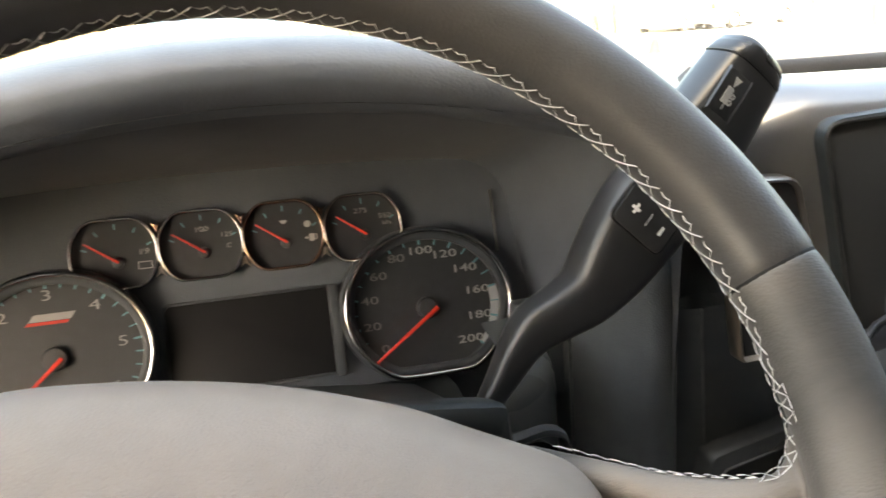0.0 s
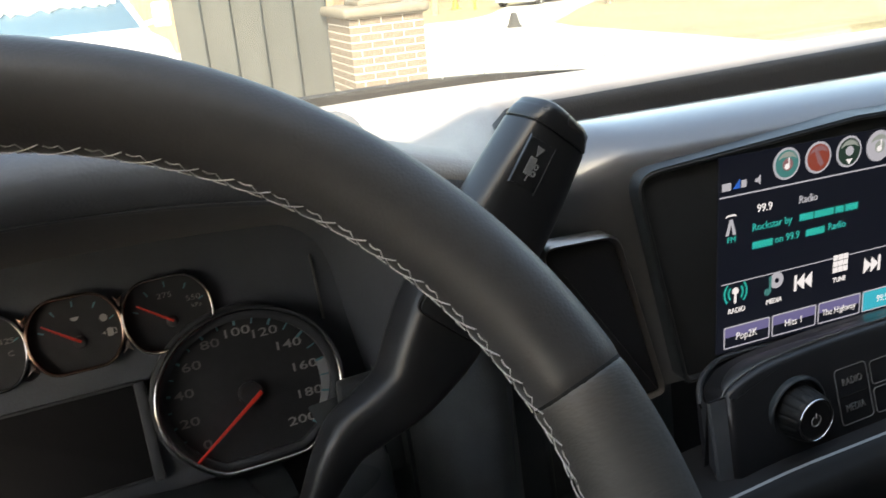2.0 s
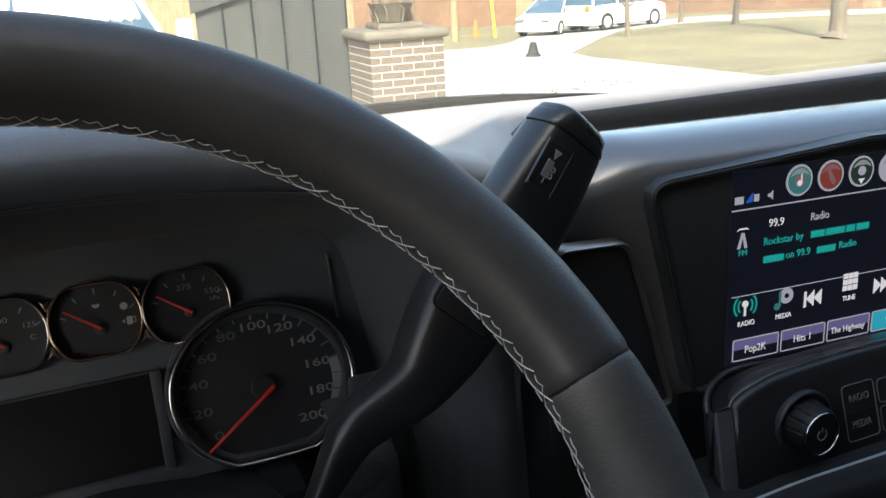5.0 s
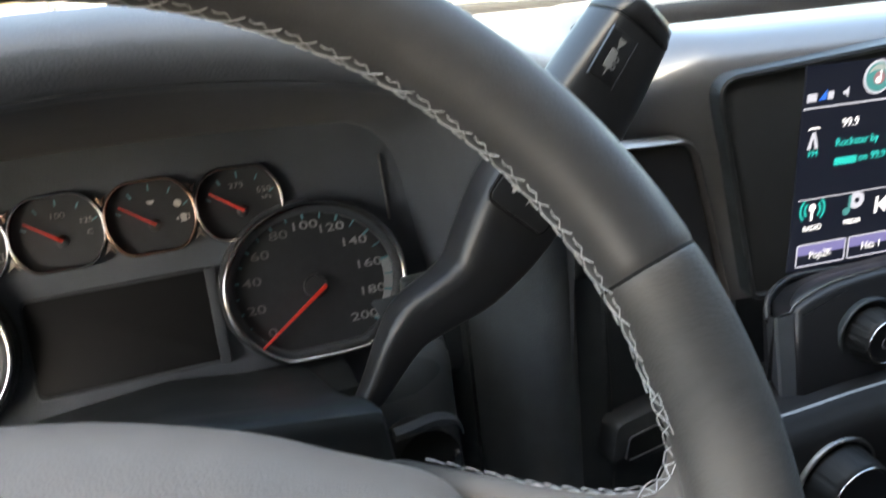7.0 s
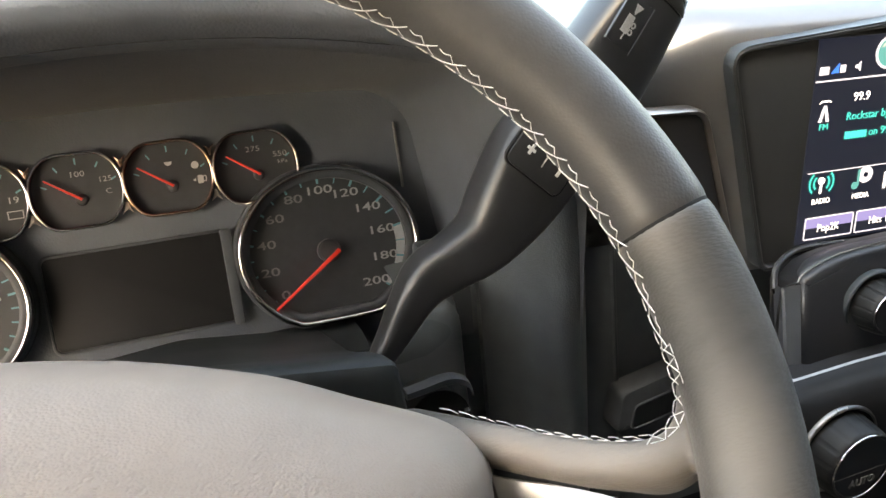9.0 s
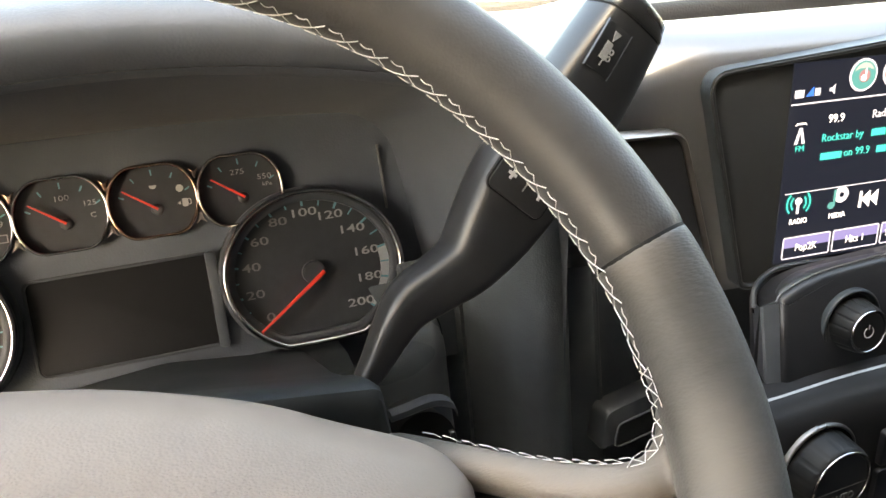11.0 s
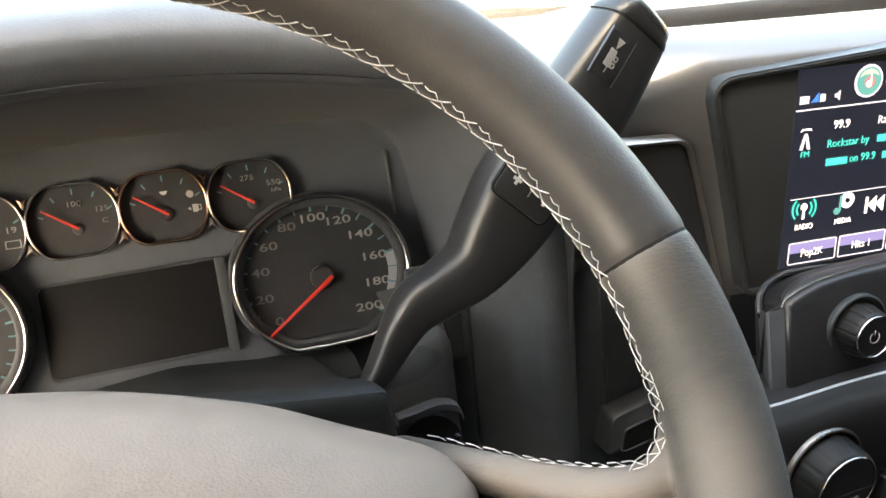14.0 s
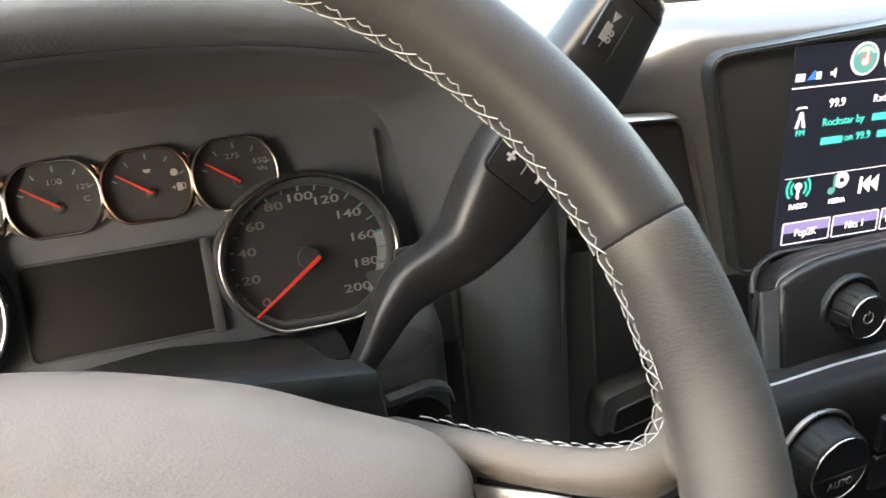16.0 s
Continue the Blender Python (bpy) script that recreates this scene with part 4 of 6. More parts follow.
# ---- steering column and ignition ----
def build_column():
    th = thing("steering_column", pose(0.03, 0.40, 1.33), "black plastic steering column shroud behind the wheel", "steering column")
    inv = Matrix.Translation((-0.03, -0.40, -1.33))
    secs = []
    for y, xl, xr, zt, zb in ((0.3405, -0.060, 0.1165, 1.4000, 1.29), (0.3385, -0.062, 0.1178, 1.4090, 1.285), (0.3398, -0.0635, 0.1186, 1.4122, 1.285), (0.3430, -0.0645, 0.1188, 1.4128, 1.28),
                              (0.355, -0.066, 0.1190, 1.4085, 1.28), (0.372, -0.068, 0.1190, 1.4010, 1.27), (0.378, -0.069, 0.1185, 1.3960, 1.265), (0.42, -0.072, 0.118, 1.376, 1.25), (0.49, -0.075, 0.118, 1.352, 1.22)):
        poly = round_poly([(xl, zb), (xr + 0.018, zb), (xr + 0.0012, zt - 0.006), ((xl + xr) / 2 + 0.02, zt + 0.006), (xl, zt - 0.002)], [0.02, 0.02, 0.005, 0.06, 0.015], 5)
        secs.append([(x, y, z) for x, z in poly])
    bm = loft(secs)
    bm.transform(inv)
    part("upper_shroud", bm, PLASTIC_GREY, th, "dark grey column shroud")
    # ignition barrel with its grip
    bm = tube([(0.155, 0.430, 1.322), (0.155, 0.385, 1.336)], 0.017, 24)
    bm.transform(inv)
    part("ignition_barrel", bm, RUBBER, th, "black ignition barrel")
    path = spline([(0.1385, 0.388, 1.3560), (0.1470, 0.386, 1.3585), (0.1575, 0.384, 1.3615), (0.1640, 0.383, 1.3610), (0.1695, 0.383, 1.3575), (0.1722, 0.384, 1.3515)], 4)
    bm = loft([[(p.x, p.y + a, p.z + b) for a, b in ((0.005, -0.0034), (0.005, 0.0012), (0.001, 0.0018), (-0.001, 0.0008), (-0.0012, -0.0022), (0.0, -0.0034))] for p in path])
    bm.transform(inv)
    part("ignition_guard", bm, HANDLE, th, "grey ignition guard")
    bm = box(0.1580, 0.1612, 0.360, 0.363, 1.340, 1.3585, 0.0008)
    bm.transform(inv)
    part("key_shank", bm, CHROME, th, "small metal key edge")
    return th


build_column()


# ---- gear lever ----
def build_lever():
    th = thing("gear_lever", pose(0.125, 0.372, 1.395), "black column gear lever with shift buttons and end cap", "gear lever")
    O = Vector((0.125, 0.372, 1.395))
    # centre line in the lever's plane (right, up), half widths and depths
    P0 = Vector((0.2, 0.375, 1.46))
    ax = Vector((1, 0.1, 0)).normalized()
    ay = Vector((0, 0, 1))
    az = ax.cross(ay)
    line = [(-0.0794, -0.0660, 0.0052, 0.0054), (-0.0733, -0.0575, 0.0064, 0.0064), (-0.0626, -0.0414, 0.0094, 0.0078), (-0.0540, -0.0326, 0.0117, 0.0095), (-0.0414, -0.0276, 0.0127, 0.0105),
            (-0.0260, -0.0206, 0.0153, 0.0118), (-0.0126, -0.0070, 0.0206, 0.0130), (0.0024, 0.0114, 0.0242, 0.0140), (0.0205, 0.0296, 0.0240, 0.0145), (0.0365, 0.0482, 0.0230, 0.0145),
            (0.0582, 0.0762, 0.0190, 0.0145), (0.0632, 0.0820, 0.0168, 0.0140)]
    C = spline([(a, b, 0) for a, b, _, _ in line], 4)
    Wd = spline([(c, d, 0) for _, _, c, d in line], 4)
    rings = []

    def ring(i, k=1.0, push=0.0, n=32):
        p = C[i]
        d = (C[min(i + 1, len(C) - 1)] - C[max(i - 1, 0)]).normalized()
        s = Vector((d.y, -d.x, 0))
        out = []
        for j in range(n):
            t = 2 * math.pi * j / n
            c, q = math.cos(t), math.sin(t)
            e = 2 / 3.6
            u = Wd[i].x * k * math.copysign(abs(c) ** e, c)
            w = Wd[i].y * k * math.copysign(abs(q) ** e, q)
            pt = p + s * u + d * push
            out.append(P0 + ax * pt.x + ay * pt.y - az * 0 + az * w - O)
        return out
    last = len(C) - 1
    cut = last - 4
    part("handle", loft([ring(i) for i in range(cut + 1)]), LEVER, th, "satin black lever handle", 60)
    part("cap_groove", loft([ring(cut, 0.95), ring(cut, 0.95, 0.0014)]), RUBBER, th, "groove under the cap")
    rr = [ring(cut, 0.985, 0.0012), ring(cut, 1.0, 0.0018)] + [ring(i) for i in range(cut + 1, last + 1)] + [ring(last, 0.97, 0.0022), ring(last, 0.86, 0.0036), ring(last, 0.5, 0.0044)]
    part("end_cap", loft(rr), LEVER, th, "black lever end cap", 60)
    # local frame on the lever's face
    def face_matrix(i, side, lift, tilt=0.0):
        p = C[i]
        d = (C[min(i + 1, last)] - C[max(i - 1, 0)]).normalized()
        s = Vector((d.y, -d.x, 0))
        wx = ax * s.x + ay * s.y
        wy = ax * d.x + ay * d.y
        o = P0 + ax * (p + s * side).x + ay * (p + s * side).y + az * lift - O
        return axes(o, wx, wy, wx.cross(wy)) @ Matrix.Rotation(radians(tilt), 4, 'Y')
    i = 38
    TILT = -3.5
    f = face_matrix(i, -0.0090, 0.0, TILT)
    toward = 1 if (f.to_3x3() @ Vector((0, 0, 1))).y < 0 else -1
    h = Wd[i].y - 0.0006
    def put(name, bm, mat, parent, label=""):
        bm.transform(f)
        return part(name, bm, mat, parent, label)
    zf = toward * h
    S = lambda v: zf + toward * v
    b = put("tow_button", plate(rrect(0.0140, 0.0215, 0.0016), S(-0.0015), S(0.0004), 0.0003), LEVER, th, "black rectangular button")
    for u in (-0.0074, 0.0074):
        put("button_groove", plate(rrect(0.0005, 0.0225, 0.0002, 3, u, 0.0), S(-0.001), S(0.0005)), HANDLE, b, "raised side line of the button")
    put("trailer_symbol", plate([(-0.0033, -0.0050), (0.0006, -0.0050), (0.0006, 0.0030), (-0.0033, 0.0030)], S(0.0003), S(0.0007)), SYMBOL_INK, b, "white trailer symbol")
    put("trailer_symbol", plate([(-0.0006, 0.0036), (0.0020, 0.0082), (-0.0022, 0.0082)], S(0.0003), S(0.0007)), SYMBOL_INK, b)
    put("trailer_symbol", plate([(-0.0008, -0.0078), (-0.0002, -0.0078), (-0.0002, -0.0048), (-0.0008, -0.0048)], S(0.0003), S(0.0007)), SYMBOL_INK, b)
    for wy in (-0.0002, -0.0034):
        put("trailer_symbol", band([(0.0018 + 0.0014 * math.cos(2 * math.pi * k / 12), wy + 0.0014 * math.sin(2 * math.pi * k / 12)) for k in range(12)], 0.0007, S(0.0003), S(0.0007)), SYMBOL_INK, b)
    # plus and minus rocker, lower on the handle
    i = 28
    f = face_matrix(i, -0.0064, 0.0, TILT)
    h = Wd[i].y - 0.0004
    zf = toward * h
    b = put("shift_rocker", plate(round_poly([(-0.0168, -0.0100), (0.0168, -0.0100), (0.0168, 0.0110), (-0.0168, 0.0110)], 0.0040), S(-0.0020), S(0.0009), 0.0006), LEVER, th, "black plus and minus rocker")
    put("rocker_gap", band(rrect(0.0352, 0.0226, 0.0046, 6, 0, 0.0005), 0.0010, S(-0.0015), S(0.0003)), RUBBER, b, "dark rocker gap")
    put("plus_symbol", plate([(-0.0110, -0.0006), (-0.0062, -0.0006), (-0.0062, 0.0008), (-0.0110, 0.0008)], S(0.0009), S(0.0013)), WHITE_INK, b, "white plus")
    put("plus_symbol", plate([(-0.0093, -0.0023), (-0.0079, -0.0023), (-0.0079, 0.0025), (-0.0093, 0.0025)], S(0.0009), S(0.0014)), WHITE_INK, b)
    put("divider_line", plate([(0.0004, -0.0034), (0.0010, -0.0034), (0.0010, 0.0030), (0.0004, 0.0030)], S(0.0009), S(0.0012)), SYMBOL_INK, b)
    put("minus_symbol", plate([(0.0092, -0.0026), (0.0108, -0.0026), (0.0108, 0.0018), (0.0092, 0.0018)], S(0.0009), S(0.0013)), WHITE_INK, b, "white minus")
    return th


build_lever()


# ---- touchscreen and radio ----
def build_screen():
    L = Vector((0.993, -0.117, 0)).normalized()
    N = Vector((-0.117, -0.993, 0.03))
    N = (N - L * N.dot(L)).normalized()
    U = N.cross(L)
    th = thing("touchscreen", axes(Vector((0.365, 0.3708, 1.4726)), L, U, N), "lit touchscreen radio display in a satin black surround", "touchscreen")
    out = round_poly([(-0.0300, -0.0860), (0.1920, -0.0860), (0.2210, 0.0460), (0.080, 0.0480), (-0.0610, 0.0380)], [0.010, 0.010, 0.014, 0.05, 0.014], 6)
    out = inset(out, 0.0046)
    part("surround", plate(out, -0.016, -0.0015, 0.001), SURROUND, th, "satin black surround")
    part("surround_edge", band(inset(out, -0.0026), 0.0026, -0.016, 0.0014, 0.0008), PLASTIC, th, "black recessed edge")
    part("edge_line", band(inset(out, -0.0032), 0.0006, -0.016, 0.0012, -1), PLASTIC_GREY, th, "fine charcoal edge line")
    D = part("display", plate([(-0.0075, -0.0725), (0.1670, -0.0725), (0.1670, 0.0365), (-0.0075, 0.0365)], -0.0015, -0.0006), SCREEN_BACK, th, "dark blue display glass")
    z = -0.0005
    bar(-0.0105 + 0.003, 0.167, 0.0152, 0.0159, z, G_GREY, D, "rule_line")
    bar(-0.0050, 0.167, -0.0328, -0.0324, z, G_GREY, D, "rule_line")
    # status marks
    bar(-0.0078 + 0.002, -0.0005, 0.0188, 0.0228, z, G_GREY, D, "status_mark")
    part("signal_mark", plate([(0.0010, 0.0192), (0.0052, 0.0192), (0.0052, 0.0240)], z, z + 0.0004), G_BLUE, D)
    bar(0.0062, 0.0092, 0.0192, 0.0230, z, G_GREY, D, "status_mark")
    part("speaker_mark", plate([(0.0150, 0.0206), (0.0165, 0.0206), (0.0180, 0.0190), (0.0180, 0.0240), (0.0165, 0.0224), (0.0150, 0.0224)], z, z + 0.0004), G_GREY, D)

    def disc(x, y, r, mat, dz, name, parent, n=24):
        return part(name, plate([(x + r * math.cos(2 * math.pi * k / n), y + r * math.sin(2 * math.pi * k / n)) for k in range(n)], z, z + dz), mat, parent)
    for i, mat in enumerate((G_TEAL, G_RED, G_DARK, G_GREY, G_TEAL, G_GREY)):
        x = 0.0347 + 0.0208 * i
        ic = disc(x, 0.0272, 0.0086, G_GREY, 0.0003, "menu_icon", D)
        disc(x, 0.0272, 0.0074, mat, 0.0005, "icon_fill", ic)
        # paler sheen over the upper part of the button
        arch = [(x + 0.0064 * math.cos(radians(a)), 0.0272 + 0.0064 * math.sin(radians(a))) for a in range(20, 161, 10)]
        part("icon_sheen", plate(arch + [(x - 0.0030, 0.0272 + 0.0036), (x + 0.0030, 0.0272 + 0.0036)], z, z + 0.0006), G_PALE if i != 1 else G_ROSE, ic)
        if i == 1:
            part("handset", plate([(x - 0.0030, 0.0318), (x - 0.0016, 0.0318), (x + 0.0034, 0.0238), (x + 0.0016, 0.0224), (x - 0.0004, 0.0244)], z, z + 0.0009), G_ROSE, ic)
        elif i == 2:
            part("compass", plate([(x - 0.002, 0.0232), (x + 0.002, 0.0232), (x, 0.0205)], z, z + 0.0009), G_WHITE, ic)
            disc(x, 0.0276, 0.0026, G_GREY, 0.0009, "icon_mark", ic, 14)
        else:
            disc(x + 0.0004, 0.0268, 0.0034, G_ROSE if i == 0 else G_PALE, 0.0007, "icon_mark", ic, 14)
            disc(x - 0.0002, 0.0258, 0.0016, G_WHITE, 0.0010, "note_mark", ic, 12)
            bar(x + 0.0006, x + 0.0012, 0.0258, 0.0305, z + 0.0006, G_WHITE, ic, "note_stem")
    writing("99.9", 0.0064, G_WHITE, D, 0.0216, 0.0058, z, wide=0.92, name="frequency")
    writing("Radio", 0.0064, G_GREY, D, 0.0504, 0.0056, z, wide=0.86, name="caption")
    writing("Rockstar by", 0.0062, G_CYAN, D, 0.0138, -0.0042, z, wide=0.88, name="track_line", align='LEFT')
    for x0, x1 in ((0.0452, 0.0540), (0.0552, 0.0680), (0.0694, 0.0750), (0.0765, 0.0850), (0.0144, 0.0275)):
        yy = -0.0062 if x1 != 0.0275 else -0.0160
        bar(x0, x1, yy, yy + 0.0038, z, G_CYAN, D)
    writing("on 99.9", 0.0062, G_CYAN, D, 0.0290, -0.0137, z, wide=0.88, name="track_line", align='LEFT')
    bar(0.0500, 0.0625, -0.0158, -0.0120, z, G_CYAN, D)
    writing("Radio", 0.0062, G_CYAN, D, 0.0650, -0.0134, z, wide=0.88, name="track_line", align='LEFT')
    # transmitter mast
    part("mast_icon", plate([(-0.0030, -0.0055), (-0.0012, -0.0055), (0.0002, 0.0010), (0.0016, -0.0055), (0.0034, -0.0055), (0.0010, 0.0030), (-0.0006, 0.0030)], z, z + 0.0004), G_GREY, D)
    part("mast_wave", plate([(-0.0034, 0.0042), (-0.0022, 0.0056), (0.0026, 0.0056), (0.0038, 0.0042), (0.0024, 0.0048), (-0.0020, 0.0048)], z, z + 0.0004), G_WHITE, D)
    writing("FM", 0.0046, G_CYAN, D, 0.0008, -0.0083, z, name="caption")
    # lower tool row
    def wave(x, y, r, a0, a1, mat):
        o = [(x + r * math.cos(radians(a)), y + r * math.sin(radians(a))) for a in range(a0, a1 + 1, 10)]
        n = [(x + (r - 0.0011) * math.cos(radians(a)), y + (r - 0.0011) * math.sin(radians(a))) for a in range(a0, a1 + 1, 10)]
        part("wave_arc", loft([[(px, py, z + 0.0004) for px, py in o], [(px, py, z + 0.0004) for px, py in n]], closed=False), mat, D)
    wave(0.0040, -0.0385, 0.0052, -45, 45, G_CYAN)
    wave(0.0040, -0.0385, 0.0078, -45, 45, G_CYAN)
    wave(0.0040, -0.0385, 0.0052, 135, 225, G_CYAN)
    wave(0.0040, -0.0385, 0.0078, 135, 225, G_CYAN)
    disc(0.0040, -0.0375, 0.0020, G_WHITE, 0.0004, "mast_head", D, 12)
    bar(0.0034, 0.0046, -0.0445, -0.0380, z, G_WHITE, D, "mast_pole")
    writing("RADIO", 0.0043, G_WHITE, D, 0.0052, -0.0490, z, wide=0.85, name="caption")
    disc(0.0312, -0.0372, 0.0046, G_GREY, 0.0003, "disc_icon", D)
    disc(0.0312, -0.0372, 0.0014, SCREEN_BACK, 0.0006, "disc_hole", D, 12)
    bar(0.0262, 0.0274, -0.0430, -0.0340, z + 0.0003, G_TEAL, D, "note_stem")
    disc(0.0252, -0.0428, 0.0020, G_TEAL, 0.0005, "note_head", D, 12)
    writing("MEDIA", 0.0043, G_WHITE, D, 0.0300, -0.0490, z, wide=0.85, name="caption")
    for x, s in ((0.0520, -1), (0.0965, 1)):
        for k in (0, 1):
            x0 = x + s * (-0.0015 + 0.0052 * k - 0.002)
            tri = [(x0, -0.0465), (x0 + s * 0.0052, -0.0418), (x0, -0.0372)]
            if s < 0:
                tri = tri[::-1]
            part("skip_icon", plate(tri, z, z + 0.0004), G_WHITE, D)
        xe = x + s * 0.0070
        bar(min(xe, xe + s * 0.0014), max(xe, xe + s * 0.0014), -0.0465, -0.0372, z, G_WHITE, D, "skip_bar")
    for i in range(3):
        for j in range(3):
            bar(0.0704 + 0.0036 * i, 0.0734 + 0.0036 * i, -0.0414 + 0.0036 * j, -0.0384 + 0.0036 * j, z, G_WHITE, D, "keypad_dot")
    writing("TUNE", 0.0043, G_WHITE, D, 0.0755, -0.0462, z, wide=0.85, name="caption")
    for i, (txt, lit) in enumerate((("Pop2K", 0), ("Hits 1", 0), ("The Highway", 0), ("99.9", 1), ("", 0))):
        x0 = -0.0030 + 0.0322 * i
        k = part("preset_key", plate([(x0, -0.0700), (x0 + 0.0304, -0.0700), (x0 + 0.0304, -0.0582), (x0, -0.0582)], z, z + 0.0002), G_KEY if lit else G_VIOLET, D, "lit preset key")
        frame_line = band(round_poly([(x0, -0.0706), (x0 + 0.0306, -0.0706), (x0 + 0.0306, -0.0578), (x0, -0.0578)], 0.0012, 3), 0.0006, z, z + 0.0004)
        part("key_line", frame_line, G_GREY, k)
        if not lit:
            part("key_shade", plate([(x0, -0.0698), (x0 + 0.0298, -0.0698), (x0 + 0.0298, -0.0640), (x0, -0.0640)], z, z + 0.0003), SCREEN_BACK, k, "dark lower half of the key")
        if txt:
            writing(txt, 0.0062 if len(txt) < 8 else 0.0054, G_WHITE, k, x0 + 0.0150, -0.0646, z + 0.0002, wide=0.85, name="key_caption")
    return th


build_screen()


def build_controls():
    """Radio and climate panels below the screen."""
    inv = Matrix.Translation((-0.48, -0.36, -1.30))

    def adder(th):
        def add(name, bm, mat, parent=None, label="", angle=40):
            bm.transform(inv)
            return part(name, bm, mat, parent or th, label, angle)
        return add

    def facing(x, y, z):
        return axes(Vector((x, y, z)), Vector((1, 0, 0)), Vector((0, 0, 1)), Vector((0, -1, 0)))

    th = thing("radio_panel", pose(0.48, 0.36, 1.30), "dark radio control panel with a knurled power knob", "radio panel")
    add = adder(th)
    # face leaning back a little; shelf from its upper edge to the foot of the screen
    RX = Vector((1, -0.05, 0)).normalized()
    RN = Vector((-0.05, -0.951, 0.309))
    RN = (RN - RX * RN.dot(RX)).normalized()
    RF = axes(Vector((0.3745, 0.3300, 1.3810)), RX, RN.cross(RX), RN)
    crest = spline([(-0.0418, 0.0170, 0), (-0.0380, 0.0206, 0), (-0.0250, 0.0250, 0), (-0.0060, 0.0280, 0), (0.0400, 0.0294, 0), (0.1100, 0.0285, 0), (0.1900, 0.0260, 0), (0.2600, 0.0180, 0)], 6)
    outline = [(-0.0460, -0.0285), (0.2600, -0.0285)] + [(p.x, p.y) for p in crest][::-1]
    bm = plate(outline, -0.025, 0.0, 0.0045)
    bm.transform(RF)
    add("fascia", bm, GLOSS, None, "gloss black radio face", 50)
    # lighter chamfer at the end of the face, and the shelf above
    bm = loft([[(-0.0418, 0.0165, -0.002), (-0.0460, -0.0285, -0.002)], [(-0.0428, 0.0165, -0.0023), (-0.0470, -0.0285, -0.0023)], [(-0.0500, 0.0160, -0.0042), (-0.0525, -0.0285, -0.0042)],
               [(-0.0508, 0.0158, -0.0055), (-0.0533, -0.0285, -0.0055)], [(-0.0440, 0.0155, -0.020), (-0.0465, -0.0285, -0.020)]], closed=False)
    bm.transform(RF)
    add("side_chamfer", bm, HANDLE, None, "slate satin side chamfer", 40)
    brink = spline([(0.3285, 0.3500, 1.3890), (0.3325, 0.3550, 1.3968), (0.3450, 0.3605, 1.4005), (0.3660, 0.3660, 1.3990), (0.4145, 0.3625, 1.3960), (0.4840, 0.3540, 1.3920), (0.5640, 0.3450, 1.3910), (0.6340, 0.3370, 1.3880)], 6)
    rings = []
    up = Vector((0, 0, 1))
    ends = [(RF @ Vector((-0.0506, 0.0160, -0.0050)), Vector((0.3375, 0.3455, 1.3860)))]
    for f, g in ends + [(RF @ Vector((p.x, p.y, -0.0046)), g + Vector((0.0090, -0.0012, -0.0010)) * (1 - smooth(0.335, 0.420, g.x))) for p, g in zip(crest, brink)]:
        rings.append([f + RN * -0.001 - up * 0.0015, f + RN * -0.0003, f.lerp(g, 0.12) + up * 0.0012, f.lerp(g, 0.4) + up * 0.0014, f.lerp(g, 0.75) - up * 0.0006, g - up * 0.0022, g - up * 0.012 + Vector((0.0, 0.004, 0))])
    bm = loft(rings, closed=False)
    groove = [[g + Vector((0, 0.002, -0.003)), r[5] - up * 0.004] for g, r in zip(brink, rings[1:])]
    add("groove", loft(groove, closed=False), RUBBER, None, "dark groove behind the shelf")
    add("raised_edge", tube([g + Vector((0, 0.0012, 0.0)) for g in brink], 0.0016, 8), SHELF, None, "raised charcoal edge")
    # left end closing the shelf
    end = [rings[0][i] for i in range(7)]
    low = [Vector((v.x - 0.0005, v.y, 1.352)) for v in end]
    add("end_cheek", loft([end, low], closed=False), PLASTIC, None, "dark end cheek")
    add("shelf", bm, SHELF, None, "charcoal satin shelf", 60)
    # highlight along the crest, drawn in as a thin satin tube
    bm = tube([RF @ Vector((p.x, p.y - 0.0001, -0.0043)) for p in crest], 0.0005, 6)
    add("bright_edge", bm, SATIN, None, "thin satin edge line")

    def rface(x, v):
        """A frame on the radio face, x metres across and v up from the knob's centre."""
        return RF @ pose(x, v, 0)

    def knob(th_add, f, h, r, rb, label, ring_mat, ring_label):
        bm = lathe([(rb, -0.002), (rb, 0.0006), (rb - 0.0004, 0.0014), (rb - 0.0011, 0.0018), (rb - 0.0018, 0.0014), (rb - 0.0024, 0.0004), (rb - 0.003, -0.001)], 48)
        bm.transform(f)
        th_add("knob_ring", bm, ring_mat, None, ring_label)
        n = 120
        rings = []
        for rr, zz, kn in ((r + 0.0022, -0.002, 0), (r + 0.0020, 0.002, 1), (r + 0.0008, h - 0.003, 1), (r + 0.0002, h - 0.0012, 0), (r - 0.0008, h, 0), (r - 0.0016, h, 0), (r - 0.0022, h - 0.0006, 0), (0.0005, h - 0.0006, 0)):
            rings.append([((rr - kn * 0.0006 * (k % 8 == 0)) * math.cos(2 * math.pi * k / n), (rr - kn * 0.0006 * (k % 8 == 0)) * math.sin(2 * math.pi * k / n), zz) for k in range(n)])
        bm = loft(rings)
        bm.transform(f)
        kb = th_add("knob", bm, KNOB, None, label, 30)
        bm = lathe([(r - 0.0022, h - 0.0008), (r - 0.0024, h - 0.0003), (0.0005, h - 0.0003)], 40)
        bm.transform(f)
        th_add("knob_face", bm, GLOSS, kb, "smooth black knob face")
        bm = band([((r - 0.0006) * math.cos(2 * math.pi * k / 48), (r - 0.0006) * math.sin(2 * math.pi * k / 48)) for k in range(48)], 0.0007, h - 0.001, h + 0.0004, 0.0003)
        bm.transform(f)
